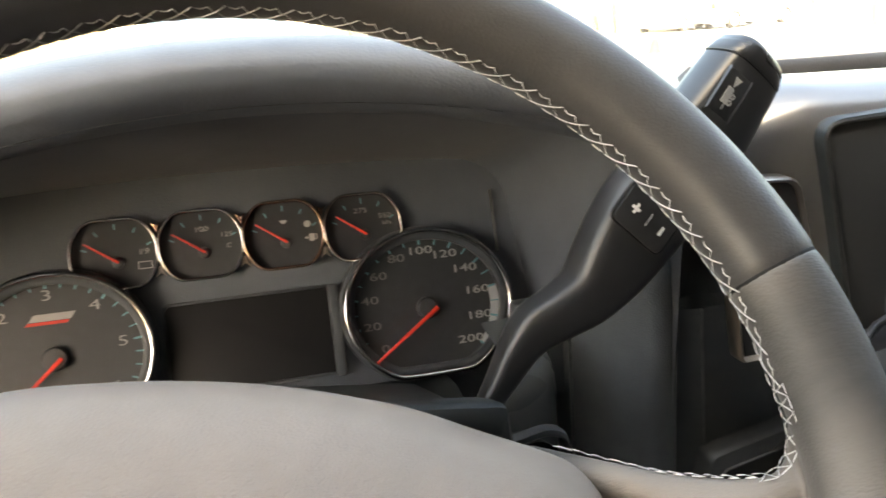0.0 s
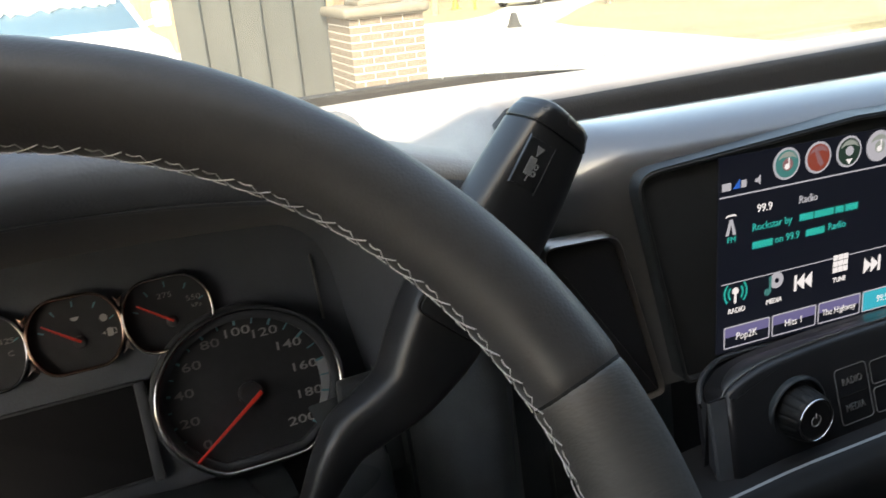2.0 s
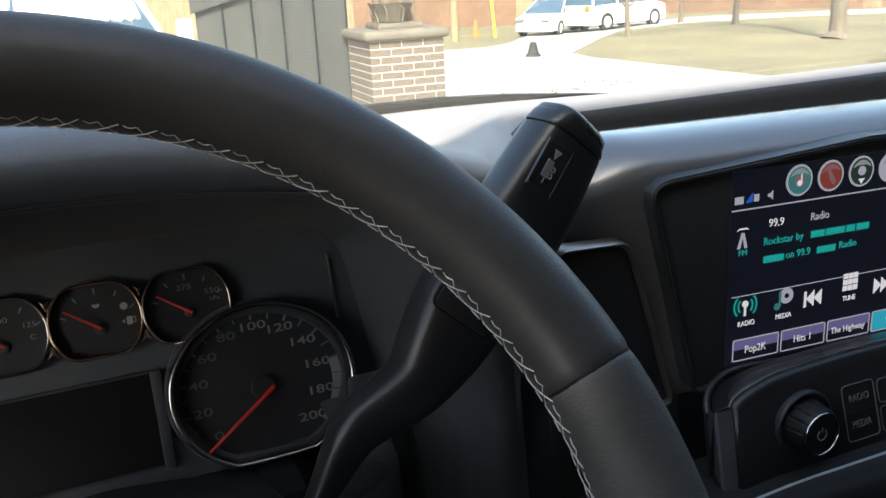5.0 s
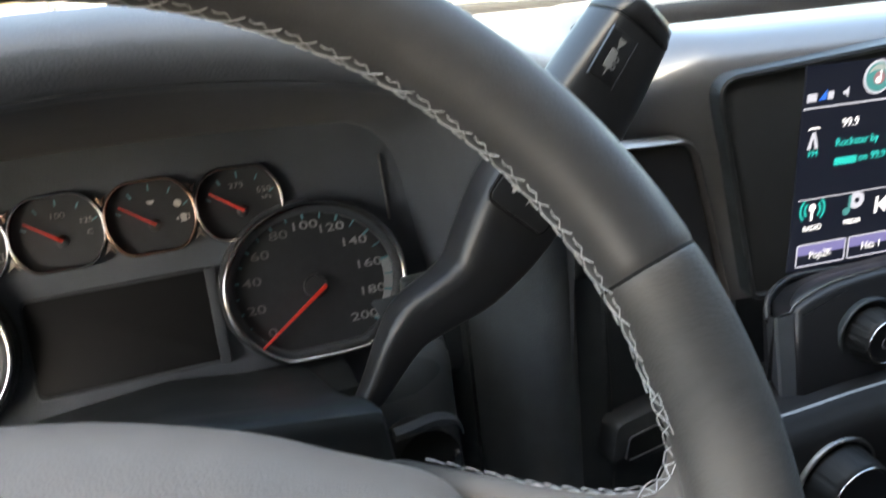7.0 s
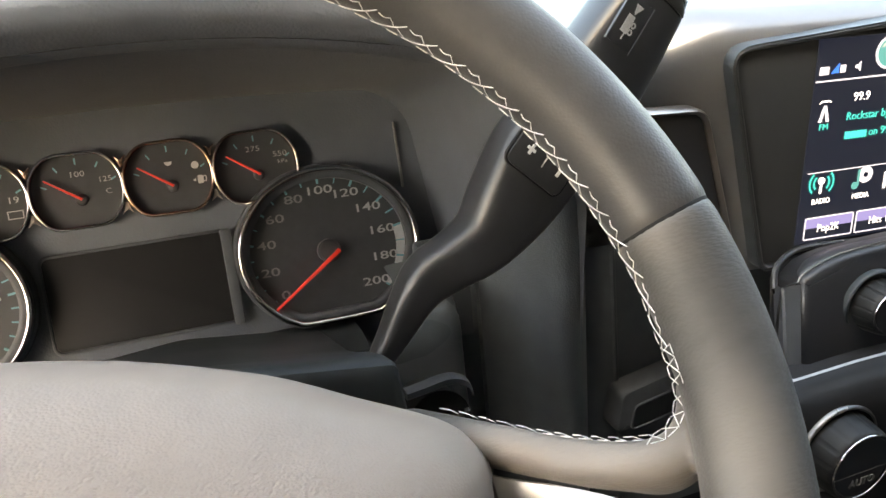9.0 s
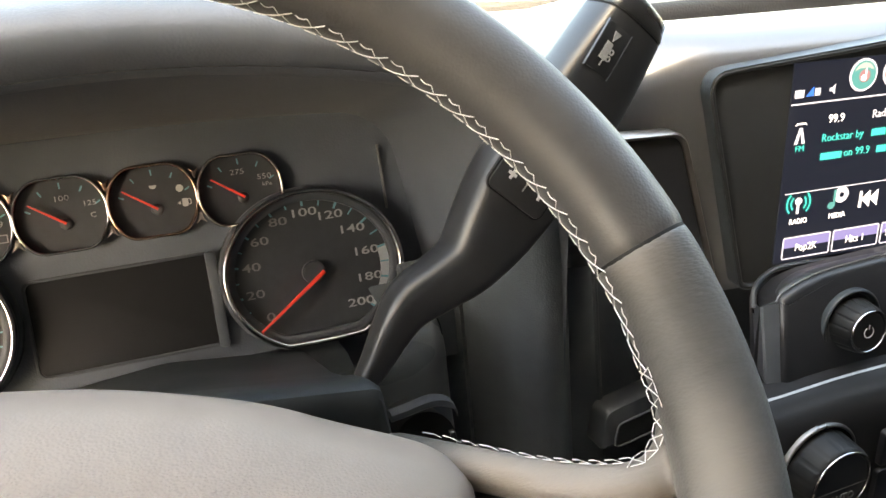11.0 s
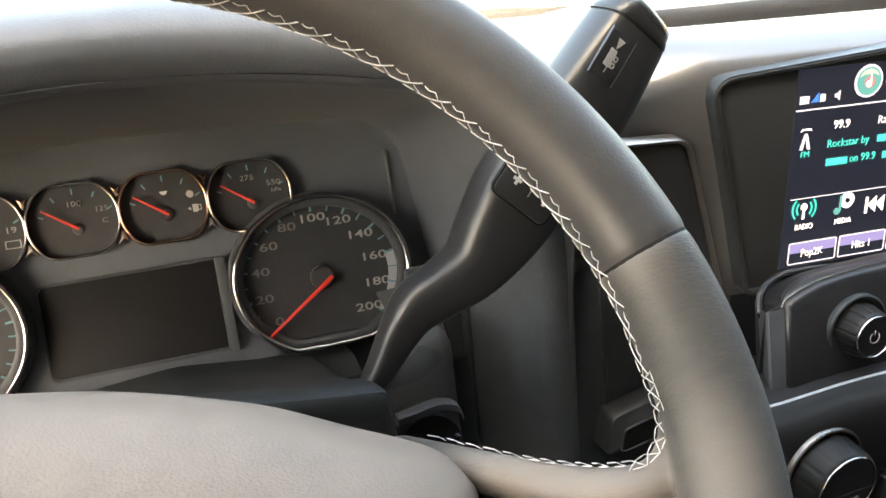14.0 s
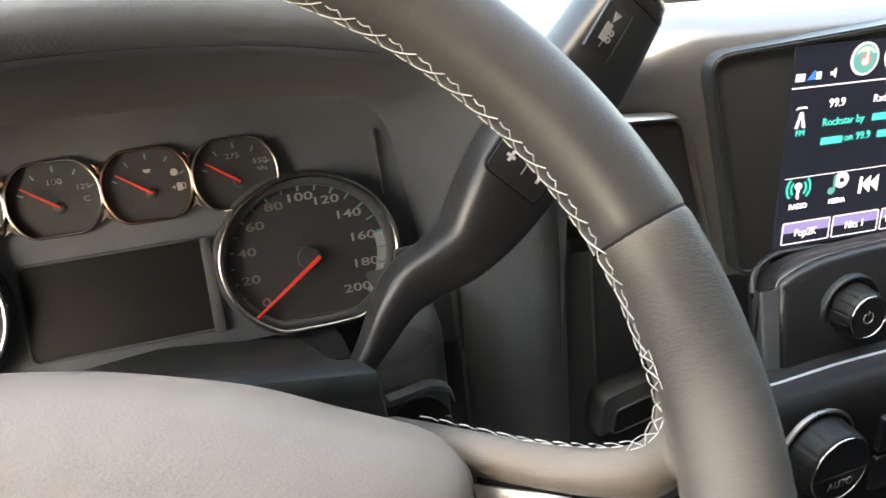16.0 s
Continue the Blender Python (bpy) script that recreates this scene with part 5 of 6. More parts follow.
        th_add("knob_edge", bm, CHROME, kb, "fine satin edge")
        return kb, f, h

    kb, f, h = knob(add, rface(0.0, -0.0015) @ pose(0, 0, 0, 14), 0.0125, 0.0122, 0.0190, "black ribbed power knob", PLASTIC_GREY, "raised charcoal knob collar")
    pts = [(0.0030 * math.cos(radians(a)), 0.0030 * math.sin(radians(a)) - 0.0004) for a in range(125, 416, 15)]
    bm = tube([(x, y, h - 0.0001) for x, y in pts], 0.0003, 5)
    tube([(0, 0.0010, h - 0.0001), (0, 0.0036, h - 0.0001)], 0.0003, 5, bm=bm)
    bm.transform(f)
    add("power_symbol", bm, GREY_INK, kb, "small power symbol")
    # key frames and legends
    for x0, x1, v0, v1 in ((0.0285, 0.0520, -0.0188, 0.0120), (0.0540, 0.0760, -0.0028, 0.0105), (0.0540, 0.0760, -0.0188, -0.0044), (0.0780, 0.1040, -0.0028, 0.0105)):
        bm = band(round_poly([(x0, v0), (x1, v0), (x1, v1), (x0, v1)], 0.003, 4), 0.0005, -0.001, 0.0004)
        bm.transform(RF)
        add("key_outline", bm, DIM_INK, None, "fine key outline")
    for txt, x, v in (("RADIO", 0.0402, 0.0040), ("MEDIA", 0.0398, -0.0102)):
        ob = writing(txt, 0.0056, DIM_INK, th, 0, 0, 0, wide=0.85, name="key_legend")
        ob.data.transform(inv @ rface(x, v) @ pose(0, 0, 0.0003))

    # the slot's highlight, put in as a satin tube
    bm = tube([RF @ Vector((-0.0065, -0.0262, 0.0003)), RF @ Vector((0.050, -0.0268, 0.0003)), RF @ Vector((0.25, -0.0268, 0.0003))], 0.00045, 6)
    add("slot_line", bm, KNOB_RING, None, "fine satin line along the slot below the keys")
    bm = plate([(0.0300, -0.0038), (0.0510, -0.0038), (0.0510, -0.0033), (0.0300, -0.0033)], -0.0005, 0.0003)
    bm.transform(RF)
    add("key_divider", bm, RUBBER, None, "dark line between the keys")

    th2 = thing("climate_panel", pose(0.48, 0.36, 1.30), "dark climate panel with a large ringed temperature knob", "climate panel")
    add2 = adder(th2)
    rings = []
    for k in range(24):
        x = 0.296 + 0.37 * k / 23
        yb = -0.06 * (x - 0.30)
        z = 1.350 + 0.003 * smooth(0.30, 0.36, x)
        rings.append([(x, 0.36 + yb, z + 0.006), (x, 0.325 + yb, z + 0.006), (x, 0.309 + yb, z + 0.003), (x, 0.304 + yb, z - 0.003), (x, 0.303 + yb, z - 0.012), (x, 0.302 + yb, 1.24), (x, 0.36, 1.22)])
    add2("fascia", loft(rings, closed=False), CLIMATE, None, "smooth black climate fascia", 50)
    rings = []
    for k in range(24):
        x = 0.298 + 0.37 * k / 23
        yb = -0.06 * (x - 0.30)
        z = 1.3605 + 0.003 * smooth(0.30, 0.36, x)
        rings.append([(x, 0.3140 + yb, z - 0.0006), (x, 0.3128 + yb, z), (x, 0.3140 + yb, z + 0.0006)])
    add2("seam_strip", loft(rings, closed=False), KNOB_RING, None, "thin satin seam strip")
    kb, f, h = knob(add2, facing(0.3335, 0.3010, 1.3215), 0.0160, 0.0190, 0.0250, "black ribbed temperature knob", KNOB_RING, "thin satin knob ring")
    ob = writing("AUTO", 0.0064, DIM_INK, kb, 0, 0, 0, wide=0.9, name="key_legend")
    ob.data.transform(inv @ facing(0.3345, 0.2846, 1.3130))
    bm = box(0.3165, 0.3505, 0.2852, 0.2856, 1.3180, 1.3183)
    add2("knob_line", bm, DIM_INK, kb, "fine line across the knob")
    fm = facing(0, 0.2962, 0)
    for pol in ([(0.372, 1.311), (0.412, 1.311), (0.412, 1.3330), (0.372, 1.3330)], [(0.372, 1.286), (0.412, 1.286), (0.412, 1.3085), (0.372, 1.3085)],
                [(0.415, 1.286), (0.460, 1.286), (0.460, 1.3330), (0.415, 1.3330)]):
        bm = plate(round_poly(pol, 0.003, 4), -0.003, 0.001, 0.0008)
        bm.transform(fm)
        add2("key", bm, GLOSS, None, "gloss black key")
    ob = writing("A/C", 0.0062, DIM_INK, th2, 0, 0, 0, wide=0.9, name="key_legend")
    ob.data.transform(inv @ facing(0.3835, 0.2950, 1.3240))
    bm = plate(rrect(0.0050, 0.0035, 0.0015, 3, 0.3835, 1.3010), 0.001, 0.0014)
    plate(rrect(0.0036, 0.0026, 0.0012, 3, 0.3880, 1.3020), 0.001, 0.0014, bm=bm)
    bm.transform(fm)
    add2("recirculation_symbol", bm, DIM_INK, None, "dim recirculation symbol")

    # release handle low beside the stack
    th3 = thing("release_handle", pose(0.285, 0.40, 1.29), "dark grey release handle under the dash", "handle")
    put = Matrix.Translation((-0.285, -0.40, -1.29)) @ axes(Vector((0, 0.40, 0)), Vector((1, 0, 0)), Vector((0, 0, 1)), Vector((0, -1, 0)))
    bm = plate(round_poly([(0.2715, 1.2797), (0.3400, 1.2900), (0.3400, 1.3205), (0.2745, 1.3090)], [0.006, 0.004, 0.004, 0.008]), -0.035, 0.0, 0.005)
    bm.transform(put)
    part("body", bm, HANDLE, th3, "dark grey handle body")
    grip = round_poly([(0.2815, 1.2830), (0.3380, 1.2915), (0.3380, 1.3075), (0.2835, 1.2985)], 0.0035)
    bm = plate(grip, -0.004, 0.0003)
    bm.transform(put)
    g = part("grip", bm, PLASTIC, th3, "black recessed grip")
    bm = band(inset(grip, -0.0012), 0.0014, -0.004, 0.0014, -1)
    bm.transform(put)
    part("grip_rim", bm, HANDLE, g, "raised rim of the grip")


build_controls()


# ---- outside ----
GRASS = material("straw-coloured lawn", (0.175, 0.148, 0.078), 0.95, vary=0.35, scale=6, big_scale=0.35, bump=0.6, bump_scale=30)
CONCRETE = material("pale concrete drive", (0.36, 0.345, 0.32), 0.85, vary=0.14, scale=5, big_scale=0.25, bump=0.3, bump_scale=60)
BRICK = material("sandy brick", (0.140, 0.110, 0.086), 0.85, vary=0.25, scale=30, bump=0.4, bump_scale=120)
MORTAR = material("pale mortar", (0.52, 0.48, 0.42), 0.9, vary=0.12, scale=30, bump=0.4, bump_scale=150)
STONE = material("weathered stone cap", (0.135, 0.118, 0.094), 0.85, vary=0.2, scale=12, bump=0.5, bump_scale=60)
GATE = material("grey painted steel gate", (0.046, 0.048, 0.046), 0.55, vary=0.15, scale=8, stretch=(1, 1, 0.2))
CAR_WHITE = material("white car paint", (0.72, 0.72, 0.72), 0.25, vary=0.04, scale=5, coat=0.6)
CAR_SILVER = material("silver car paint", (0.50, 0.51, 0.52), 0.3, metal=0.5, vary=0.05, scale=5, coat=0.6)
CAR_GLASS = material("dark car glass", (0.05, 0.09, 0.13), 0.08, vary=0.05, scale=5)
TYRE = material("tyre rubber", (0.02, 0.02, 0.02), 0.8, vary=0.2, scale=30)
ALLOY = material("alloy wheel", (0.55, 0.55, 0.56), 0.35, metal=0.8, vary=0.1, scale=20)
BARK = material("grey-brown bark", (0.15, 0.12, 0.09), 0.95, vary=0.35, scale=12, bump=0.8, bump_scale=40, stretch=(1, 1, 0.3))
WOOD = material("weathered wooden pole", (0.28, 0.20, 0.12), 0.9, vary=0.3, scale=15, stretch=(1, 1, 0.2))
YELLOW = material("yellow painted guard", (0.62, 0.46, 0.05), 0.6, vary=0.15, scale=15)
ORANGE = material("orange cone plastic", (0.75, 0.16, 0.03), 0.6, vary=0.1, scale=15)
HOUSE_WALL = material("brown brick house wall", (0.17, 0.10, 0.065), 0.9, vary=0.25, scale=3, bump=0.4, bump_scale=20)
ROOF = material("grey shingle roof", (0.10, 0.095, 0.09), 0.9, vary=0.25, scale=6)


def terrain(x, y):
    d = math.hypot(x, y)
    z = -max(0.0, min(d, 60) - 5) / 32
    az = math.degrees(math.atan2(x, y)) if d > 0.1 else 0
    z += 0.30 * smooth(33, 43, az) * (1 - smooth(70, 110, az)) * smooth(22, 36, d)
    return z


def build_ground():
    bm = bmesh.new()
    rs = [0.0, 3, 5, 8, 11, 14, 17, 20, 23, 26, 29, 32, 36, 40, 45, 52, 60, 90, 160, 400, 1200]
    na = 96
    rows = []
    for r in rs:
        rows.append([bm.verts.new((r * math.sin(2 * math.pi * k / na), r * math.cos(2 * math.pi * k / na),
                                   terrain(r * math.sin(2 * math.pi * k / na), r * math.cos(2 * math.pi * k / na)))) for k in range(na)] if r else [bm.verts.new((0, 0, 0))])
    for a, b in zip(rows, rows[1:]):
        for k in range(na):
            j = (k + 1) % na
            if len(a) == 1:
                bm.faces.new((a[0], b[j], b[k]))
            else:
                bm.faces.new((a[k], a[j], b[j], b[k]))
    tagged(finish("ground", bm, GRASS), "dry straw-coloured lawn sloping gently away", "ground", kind="structure")

    def slab(name, outline, h, mat, label, cat):
        """A paved area over the ground, cut into a grid so that it follows the slope."""
        bm = bmesh.new()
        vs = [bm.verts.new((x, y, 0)) for x, y in outline]
        bm.faces.new(vs)
        for axis in (0, 1):
            lo = min(p[axis] for p in outline)
            hi = max(p[axis] for p in outline)
            n = int((hi - lo) / 2.0)
            for i in range(1, n + 1):
                c, no = [0, 0, 0], [0, 0, 0]
                c[axis], no[axis] = lo + i * 2.0, 1
                bmesh.ops.bisect_plane(bm, geom=bm.verts[:] + bm.edges[:] + bm.faces[:], plane_co=c, plane_no=no)
        for v in bm.verts:
            v.co.z = terrain(v.co.x, v.co.y) + h
        r = bmesh.ops.extrude_face_region(bm, geom=bm.faces[:])
        for v in r["geom"]:
            if isinstance(v, bmesh.types.BMVert):
                v.co.z -= h + 0.25
        tagged(finish(name, bm, mat), label, cat, kind="structure")
    slab("pavement", [(-14, -8), (10.5, -8), (11.0, 8.0), (11.8, 12.6), (12.5, 17.2), (13.2, 19.3), (17.6, 24.1), (21.7, 28.0), (31, 28.0), (44, 24.5), (44, 31.0), (31, 33.5), (22, 33.4), (18.1, 29.8), (15.1, 25.9), (13.3, 24.4), (11.5, 24.6), (9, 27), (4, 30), (-14, 30)],
         0.035, CONCRETE, "sunlit pale concrete drive and road", "drive")


build_ground()


def build_pillar():
    # front face turned to the truck; brick courses of 67.7 mm
    c = Vector((2.730, 7.066, 0))
    fx = Vector((0.9976, -0.0698, 0))
    fy = Vector((0.0698, 0.9976, 0))
    base_z = terrain(c.x, c.y)
    th = thing("brick_pillar", axes(Vector((c.x, c.y, base_z)), fx, fy, Vector((0, 0, 1))), "sandy brick gate pillar with a stone cap", "brick pillar")
    W, Dp = 0.70, 0.70
    top = 1.085 - base_z
    part("core", box(0.006, W - 0.006, 0.006, Dp - 0.006, -0.1, top), MORTAR, th, "pale mortar core")
    course, L, H = 0.0677, 0.194, 0.057
    data = {}

    def brick(x0, x1, y0, y1, z0):
        key = (round(x1 - x0, 3), round(y1 - y0, 3))
        if key not in data:
            bm = box(0, x1 - x0, 0, y1 - y0, 0, H, 0.004, 1)
            me = bpy.data.meshes.new("brick")
            bm.to_mesh(me)
            bm.free()
            me.materials.append(BRICK)
            data[key] = me
        ob = new("brick", data[key])
        ob.parent = th
        ob.location = (x0, y0, z0)
    rows = int(top / course)
    for k in range(rows):
        z = top - (k + 1) * course + 0.005
        off = 0 if k % 2 else -0.102
        x = off
        while x < W - 0.02:
            a, b = max(x, 0.0), min(x + L, W)
            if b - a > 0.03:
                brick(a, b, 0.0, 0.06, z)
            x += 0.203
        y = off + 0.07
        while y < Dp - 0.02:
            a, b = max(y, 0.066), min(y + L, Dp)
            if b - a > 0.03:
                brick(0.0, 0.06, a, b, z)
            y += 0.203
    bm = box(-0.05, W + 0.05, -0.05, Dp + 0.05, top, top + 0.09, 0.035, 3)
    part("cap_stone", bm, STONE, th, "weathered stone cap")
    bm = box(0.14, W - 0.14, 0.14, Dp - 0.14, top + 0.08, top + 0.14, 0.02, 2)
    part("cap_top", bm, STONE, th, "raised stone top")
    # bare planter twigs on the cap
    bm = bmesh.new()
    rnd = random.Random(4)
    for k in range(30):
        x, y = rnd.uniform(0.12, 0.58), rnd.uniform(0.12, 0.58)
        tube([(x, y, top + 0.14), (x + rnd.uniform(-.05, .05), y + rnd.uniform(-.05, .05), top + 0.26), (x + rnd.uniform(-.12, .12), y + rnd.uniform(-.12, .12), top + rnd.uniform(0.3, 0.46))], 0.007, 5, bm=bm)
    pl = thing("planter", axes(Vector((c.x, c.y, base_z)), fx, fy, Vector((0, 0, 1))), "dark planter with bare twigs on the pillar", "planter")
    part("twigs", bm, BARK, pl, "bare twigs")
    part("pot", lathe([(0.14, top + 0.15), (0.20, top + 0.30), (0.21, top + 0.31), (0.19, top + 0.31), (0.02, top + 0.27)], 24, (0.33, 0.35)), STONE, pl, "stone pot")
    return th


build_pillar()


def build_gate():
    a, b = Vector((2.80, 7.80, 0)), Vector((1.62, 9.05, 0))
    d = (b - a).normalized()
    n = Vector((-d.y, d.x, 0))
    z = terrain(a.x, a.y)
    th = thing("steel_gate", axes(Vector((a.x, a.y, z)), d, n, Vector((0, 0, 1))), "grey corrugated steel gate beside the pillar", "gate")
    ln = (b - a).length
    k = 0
    npan = 5
    w = ln / npan
    for k in range(npan):
        x0, x1 = k * w + 0.010, (k + 1) * w - 0.010
        top = lambda x: 1.95 - 0.23 * x
        pts = []
        m = 12
        for i in range(m + 1):
            xx = x0 + (x1 - x0) * i / m
            pts.append((xx, 0.003 * (i % 2)))
        bm = thick(loft([[(x, y, 0.06) for x, y in pts], [(x, y, top(x)) for x, y in pts]], closed=False), 0.004)
        part("panel", bm, GATE, th)
        part("stile", box(k * w - 0.007, k * w + 0.007, -0.008, 0.03, 0.02, top(k * w), 0.002), PLASTIC_GREY, th, "dark joint post")
    part("upper_panel", thick(loft([[(0, 0.05, 1.85), (0, 0.05, 2.8)], [(ln, 0.05, 1.85 - 0.23 * ln), (ln, 0.05, 2.8)]], closed=False), 0.006), GATE, th, "plain grey upper sheet")
    part("top_rail", tube([(0, 0, 1.96), (ln, 0, 1.96 - 0.23 * ln)], 0.02, 8), GATE, th, "sloping top rail")
    return th


build_gate()


def build_wheel_on(parent, x, y, r, w, s):
    """A road wheel whose axle lies along the local x."""
    bm = bmesh.new()
    rings = []
    for rr, xx in ((r * 0.62, -w), (r * 0.95, -w), (r, -w * 0.7), (r, w * 0.7), (r * 0.95, w), (r * 0.62, w)):
        rings.append([(x + xx, y + rr * math.cos(2 * math.pi * k / 28), r + rr * math.sin(2 * math.pi * k / 28)) for k in range(28)])
    t = part("tyre", loft(rings, caps=False, bm=bm), TYRE, parent, "black tyre")
    bm = bmesh.new()
    rings = []
    for rr, xx in ((r * 0.63, -w * .8), (r * 0.63, w * .8), (r * 0.55, w * .6), (r * 0.2, w * .75), (r * 0.02, w * .8)):
        rings.append([(x + s * xx, y + rr * math.cos(2 * math.pi * k / 28), r + rr * math.sin(2 * math.pi * k / 28)) for k in range(28)])
    part("rim", loft(rings, bm=bm), ALLOY, t, "alloy rim")


def build_car(name, m, paint, label, cat, length, width, height, wheel, belt, profile, cabin_prof):
    """Length along local y; profile rows of (y, z) for the body's upper line, cabin rows for the glasshouse."""
    th = thing(name, m, label, cat)
    hw = width / 2
    rings = []
    for y, zt, k in profile:
        zb = wheel * 0.75
        rings.append([(-hw * k, y, zb), (-hw * k * 1.0, y, zb + (zt - zb) * 0.55), (-hw * k * 0.96, y, zt - 0.05), (-hw * k * 0.86, y, zt), (hw * k * 0.86, y, zt), (hw * k * 0.96, y, zt - 0.05), (hw * k, y, zb + (zt - zb) * 0.55), (hw * k, y, zb)])
    part("body", loft(rings), paint, th, "", 35)
    rings = []
    for y, zt, k in cabin_prof:
        zb = belt - 0.08
        rings.append([(-hw * 0.93, y, zb), (-hw * (0.93 - 0.20 * k), y, zt - 0.03), (-hw * (0.88 - 0.22 * k), y, zt), (hw * (0.88 - 0.22 * k), y, zt), (hw * (0.93 - 0.20 * k), y, zt - 0.03), (hw * 0.93, y, zb)])
    part("glasshouse", loft(rings), CAR_GLASS, th, "dark window band", 35)
    # roof and pillars over the glass
    top = [r for r in cabin_prof if r[2] > 0.95]
    rings = [[(-hw * 0.70, y, z - 0.045), (-hw * 0.66, y, z + 0.012), (hw * 0.66, y, z + 0.012), (hw * 0.70, y, z - 0.045)] for y, z, _ in top]
    part("roof", loft(rings), paint, th, "", 35)
    for (y0, z0, _), (y1, z1, _) in ((cabin_prof[0], cabin_prof[1]), (cabin_prof[-1], cabin_prof[-2])):
        for s in (-1, 1):
            part("roof_pillar", tube([(s * hw * 0.93, y0, belt - 0.06), (s * hw * 0.72, y1, z1 - 0.01)], 0.045, 8), paint, th)
    for s in (-1, 1):
        ym = (cabin_prof[1][0] + cabin_prof[-2][0]) / 2
        part("roof_pillar", tube([(s * hw * 0.935, ym, belt - 0.06), (s * hw * 0.735, ym, cabin_prof[1][1] - 0.02)], 0.045, 8), paint, th)
    for s in (-1, 1):
        for y in (-length * 0.30, length * 0.31):
            build_wheel_on(th, s * (hw - 0.09), y, wheel, 0.105, s)
    for s in (-1, 1):
        part("headlamp", box(s * hw * 0.62 - 0.17, s * hw * 0.62 + 0.17, length / 2 - 0.10, length / 2 + 0.004, belt - 0.30, belt - 0.16, 0.02), ALLOY, th, "clear headlamp")
        part("tail_lamp", box(s * hw * 0.74 - 0.12, s * hw * 0.74 + 0.12, -length / 2 - 0.004, -length / 2 + 0.10, belt - 0.28, belt - 0.05, 0.02), ORANGE, th, "red tail lamp")
    return th


def stand(az, d, heading):
    a = radians(az)
    x, y = d * math.sin(a), d * math.cos(a)
    return pose(x, y, terrain(x, y) + 0.03, 0, 0, heading)


SEDAN = ([(-2.35, 0.62, 0.80), (-2.25, 0.86, 0.94), (-1.6, 0.96, 1.0), (0.9, 0.95, 1.0), (1.7, 0.88, 1.0), (2.15, 0.74, 0.94), (2.35, 0.55, 0.80)],
         [(-1.75, 0.95, 0.0), (-0.95, 1.40, 1.0), (0.1, 1.45, 1.0), (0.35, 1.42, 1.0), (1.25, 0.95, 0.0)])
SUV = ([(-2.45, 0.70, 0.86), (-2.40, 1.06, 0.97), (-1.5, 1.10, 1.0), (1.0, 1.10, 1.0), (1.9, 1.04, 1.0), (2.35, 0.92, 0.95), (2.5, 0.62, 0.86)],
       [(-2.30, 1.08, 0.0), (-2.05, 1.74, 1.0), (-0.5, 1.80, 1.0), (0.45, 1.76, 1.0), (1.20, 1.09, 0.0)])
PICKUP = ([(-2.9, 0.75, 0.92), (-2.85, 1.12, 0.99), (-1.0, 1.14, 1.0), (1.2, 1.16, 1.0), (2.4, 1.10, 0.98), (2.85, 0.98, 0.93), (2.95, 0.65, 0.88)],
          [(-1.05, 1.12, 0.0), (-0.90, 1.78, 1.0), (0.2, 1.84, 1.0), (0.55, 1.80, 1.0), (1.35, 1.14, 0.0)])
build_car("sedan", stand(33.3, 37.5, 124), CAR_SILVER, "silver sedan parked at the road edge", "car", 4.7, 1.8, 1.45, 0.32, 0.95, *SEDAN)
build_car("sport_utility_vehicle", stand(37.1, 38.0, -78), CAR_WHITE, "white sport utility vehicle parked by the lawn", "car", 4.95, 1.95, 1.80, 0.38, 1.10, *SUV)
van = build_car("pickup_truck", pose(0.62, 12.3, terrain(0.62, 12.3) + 0.05, 0, 0, 183), CAR_WHITE, "white pickup truck facing the drive, windscreen dusted with frost", "pickup truck", 5.9, 2.0, 1.85, 0.40, 1.15, *PICKUP)
for s in (-1, 1):
    ob = part("door_mirror", box(s * 1.20 - 0.10, s * 1.20 + 0.10, 1.02, 1.14, 1.12, 1.42, 0.03), CAR_WHITE, van, "large white door mirror")
    part("mirror_arm", tube([(s * 0.93, 1.08, 1.16), (s * 1.12, 1.08, 1.20)], 0.03, 8), CAR_WHITE, van)

# snow left on the upper windscreen, with a ragged lower edge
rnd = random.Random(7)
edge = []
for k in range(25):
    t = k / 24
    edge.append((-0.70 + 1.40 * t, 0.52 + rnd.uniform(0, 0.09)))
bm = bmesh.new()
rows = []
for x, f in edge:
    y0, z0 = 0.56, 1.80
    y1, z1 = 0.55 + 0.80 * f, 1.80 - 0.66 * f
    rows.append([(x * 0.93, y0 - 0.02, z0 + 0.03), (x * (0.95 + 0.1 * f), y1 + 0.03, z1 + 0.03), (x * (0.95 + 0.1 * f), y1 - 0.02, z1 - 0.02)])
part("snow", loft(rows, closed=False, bm=bm), material("old snow", (0.82, 0.83, 0.85), 0.8, vary=0.06, scale=20, bump=0.4, bump_scale=60), van, "white snow on the windscreen")


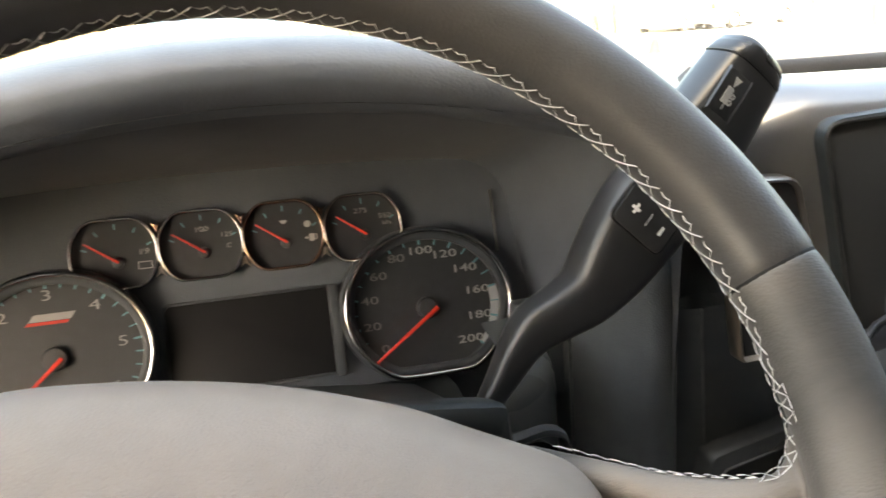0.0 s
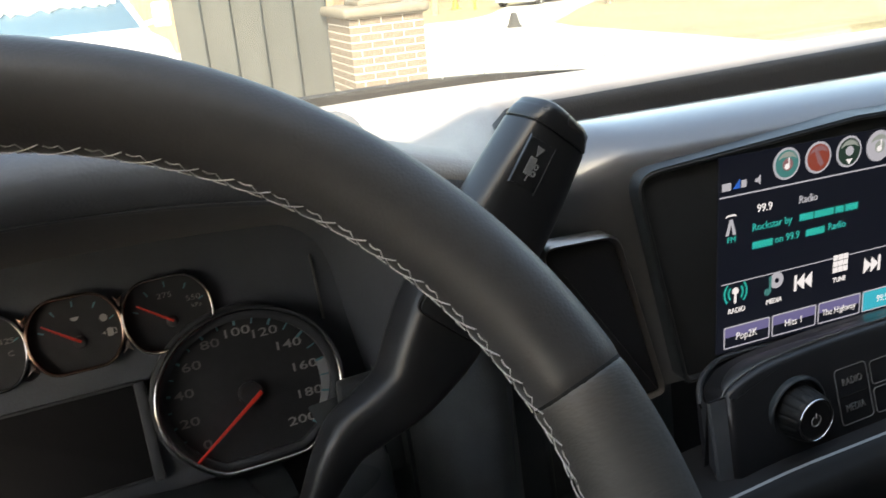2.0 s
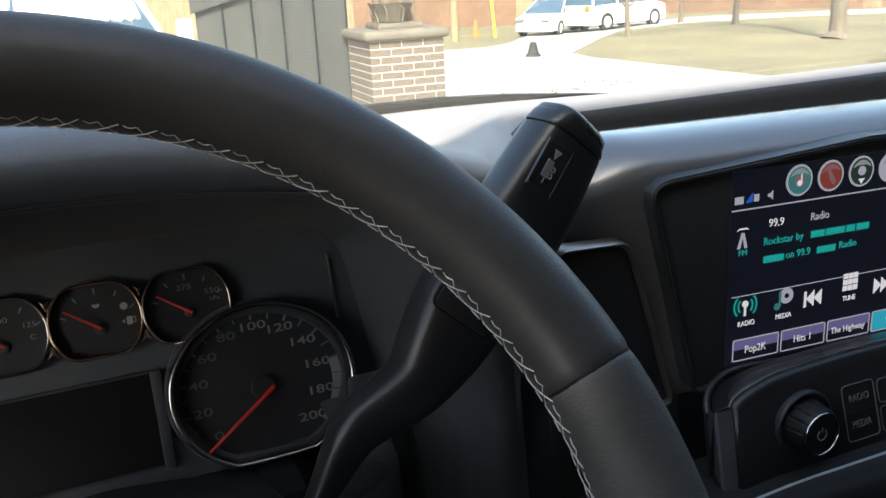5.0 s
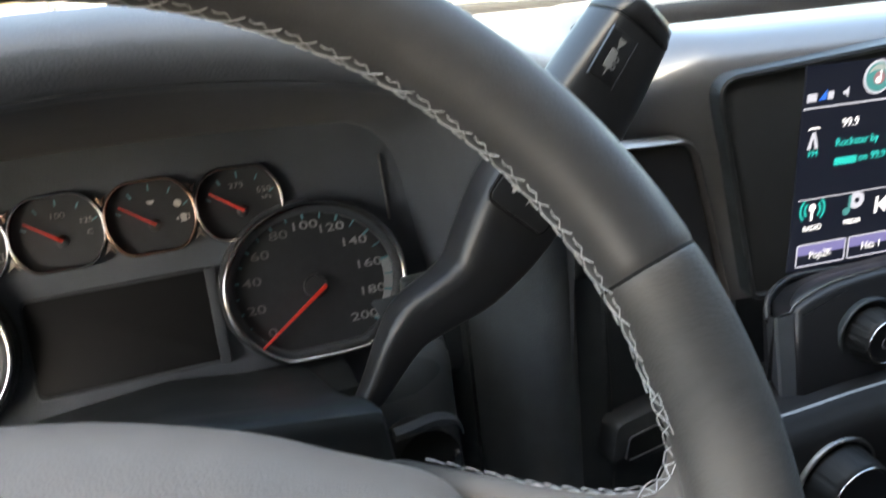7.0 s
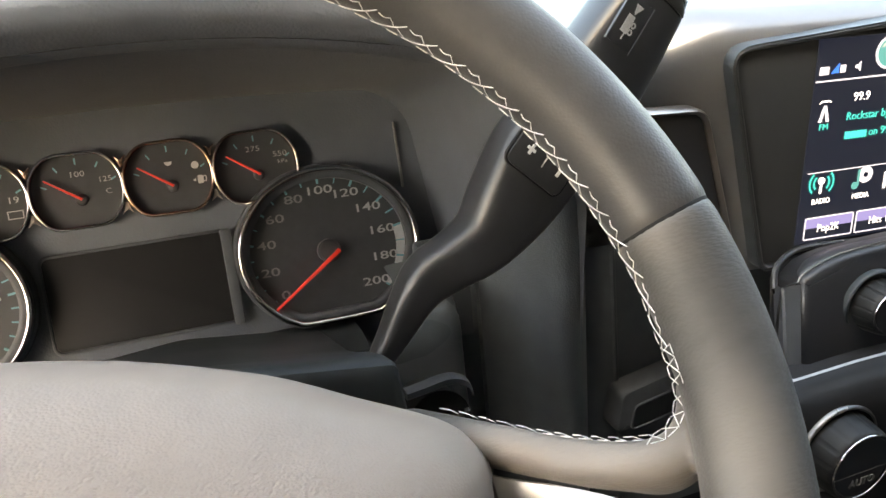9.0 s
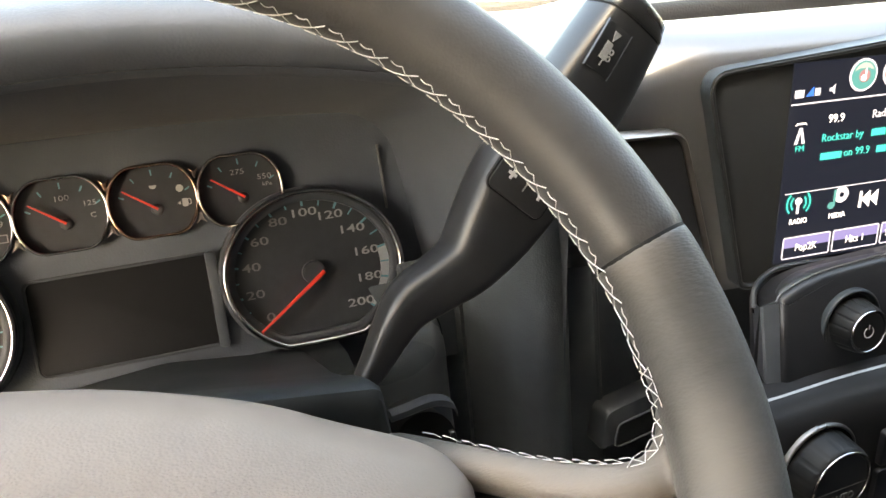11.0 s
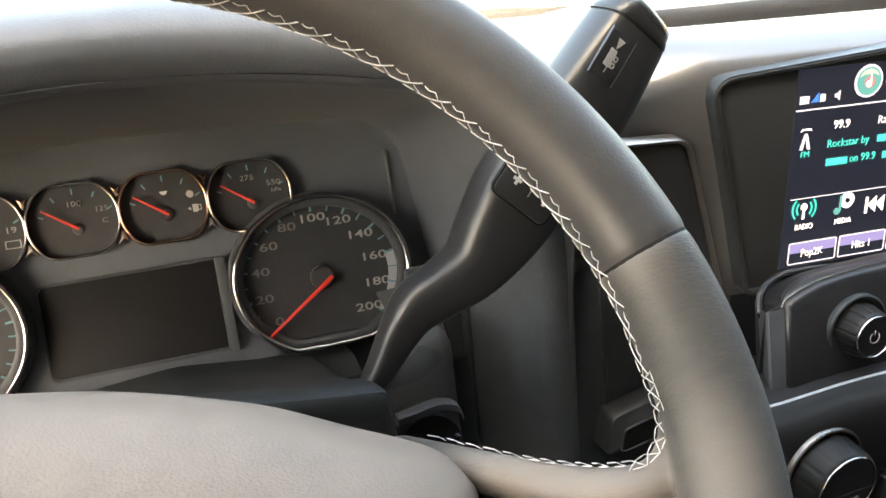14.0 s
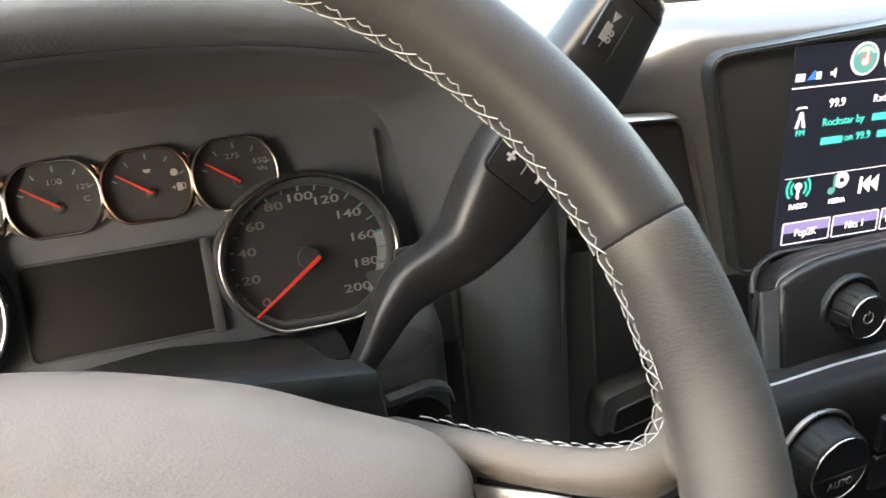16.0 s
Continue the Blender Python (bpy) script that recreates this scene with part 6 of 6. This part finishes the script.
def build_tree(az, d, r, h, seed):
    a = radians(az)
    x, y = d * math.sin(a), d * math.cos(a)
    th = thing("tree", pose(x, y, terrain(x, y) - 0.05), "bare grey-brown tree standing on the dry lawn", "tree", group="street trees")
    rnd = random.Random(seed)
    bm = bmesh.new()
    trunk = [(0, 0, 0), (0.02, 0.0, 0.25), (rnd.uniform(-.1, .1), 0, h * 0.3), (rnd.uniform(-.2, .2), rnd.uniform(-.2, .2), h * 0.65), (rnd.uniform(-.3, .3), rnd.uniform(-.3, .3), h)]
    P = spline(trunk, 5)
    tube(P, [r * (1.5 if i == 0 else 1.15 if i < 3 else 1.0) * (1 - 0.75 * i / len(P)) for i in range(len(P))], 12, bm=bm)
    part("trunk", bm, BARK, th, "tapered grey-brown trunk")
    bm = bmesh.new()
    for k in range(16):
        i = rnd.randrange(8, len(P))
        p = P[i]
        ang = rnd.uniform(0, 6.28)
        ln = rnd.uniform(0.25, 0.5) * h
        q = p + Vector((math.cos(ang) * ln * 0.5, math.sin(ang) * ln * 0.5, ln * 0.4))
        e = q + Vector((math.cos(ang + .4) * ln * 0.4, math.sin(ang + .4) * ln * 0.4, ln * 0.5))
        tube([p, q, e], [r * 0.35, r * 0.2, r * 0.05], 6, bm=bm)
        for j in range(5):
            b = q.lerp(e, rnd.uniform(0, 1))
            v = Vector((rnd.uniform(-1, 1), rnd.uniform(-1, 1), rnd.uniform(0.2, 1))) * ln * 0.3
            tube([b, b + v * 0.6, b + v], [r * 0.1, r * 0.06, r * 0.02], 4, bm=bm)
    part("limbs", bm, BARK, th, "bare limbs and twigs")


for az, d, r, h, s in ((50.5, 27.0, 0.30, 8, 1), (44.6, 34.0, 0.16, 6, 2), (38.0, 30.5, 0.12, 5.5, 3), (41.3, 38.0, 0.13, 6, 5)):
    build_tree(az, d, r, h, s)


def place(name, az, d, label, cat):
    a = radians(az)
    x, y = d * math.sin(a), d * math.cos(a)
    return thing(name, pose(x, y, terrain(x, y)), label, cat)


th = place("utility_pole", 26.7, 34, "weathered wooden utility pole", "utility pole")
part("pole", tube([(0, 0, -0.2), (0, 0, 7)], [0.16, 0.12], 12), WOOD, th)
th = place("guy_wire_guard", 29.4, 36, "yellow guy wire guard beside the pole", "guard")
part("sleeve", tube([(0, 0, 0), (-0.25, 0, 2.6)], 0.06, 8), YELLOW, th)
th = place("traffic_cone", 28.1, 38, "orange traffic cone on the verge", "traffic cone")
part("cone", lathe([(0.16, 0.03), (0.05, 0.70), (0.02, 0.72)], 20), ORANGE, th)
part("foot", box(-0.2, 0.2, -0.2, 0.2, 0.0, 0.035, 0.01), ORANGE, th)
th = place("rubber_base", 31.9, 22.5, "black rubber sign base on the drive", "sign base")
part("base", lathe([(0.22, 0.0), (0.21, 0.06), (0.15, 0.12), (0.12, 0.24), (0.085, 0.37), (0.06, 0.40), (0.01, 0.41)], 24), TYRE, th)


def build_house(az, d, w, dp, h, heading, label):
    a = radians(az)
    x, y = d * math.sin(a), d * math.cos(a)
    th = thing("house", pose(x, y, terrain(x, y) - 0.1, 0, 0, heading), label, "house", group="houses along the road")
    part("wall", box(-w / 2, w / 2, -dp / 2, dp / 2, 0, h), HOUSE_WALL, th, "brown brick wall")
    o = 0.5
    part("roof", loft([[(-w / 2 - o, -dp / 2 - o, h), (-w / 2 - o, dp / 2 + o, h), (-w / 2 - o, 0, h + dp * 0.3)], [(w / 2 + o, -dp / 2 - o, h), (w / 2 + o, dp / 2 + o, h), (w / 2 + o, 0, h + dp * 0.3)]]), ROOF, th, "grey shingle roof")
    part("door", box(w * 0.30, w * 0.30 + 1.0, -dp / 2 - 0.03, -dp / 2 + 0.05, 0.1, 2.15, 0.01), WOOD, th, "brown door")
    part("eaves_board", box(-w / 2 - o, w / 2 + o, -dp / 2 - o - 0.02, -dp / 2 - o, h - 0.1, h + 0.1), CAR_WHITE, th, "white eaves board")


build_house(26.0, 58, 15, 9, 3.2, -26, "low brown brick house behind the verge")
build_house(47.0, 62, 16, 9, 3.2, -47, "low brown brick house behind the lawn")


def build_fence():
    th = thing("wooden_fence", pose(1.0, 24.0, terrain(1.0, 24.0)), "tall brown wooden board fence beyond the drive", "fence")
    rnd = random.Random(3)
    for k in range(64):
        x = -5.0 + 0.20 * k
        part("board", box(x, x + 0.19, -0.012, 0.012, 0.0, 2.3 + rnd.uniform(-0.02, 0.02), 0.004, 1), WOOD, th)
    for z in (0.4, 1.9):
        part("rail", box(-5.0, 7.8, 0.012, 0.06, z, z + 0.09), WOOD, th)


build_fence()
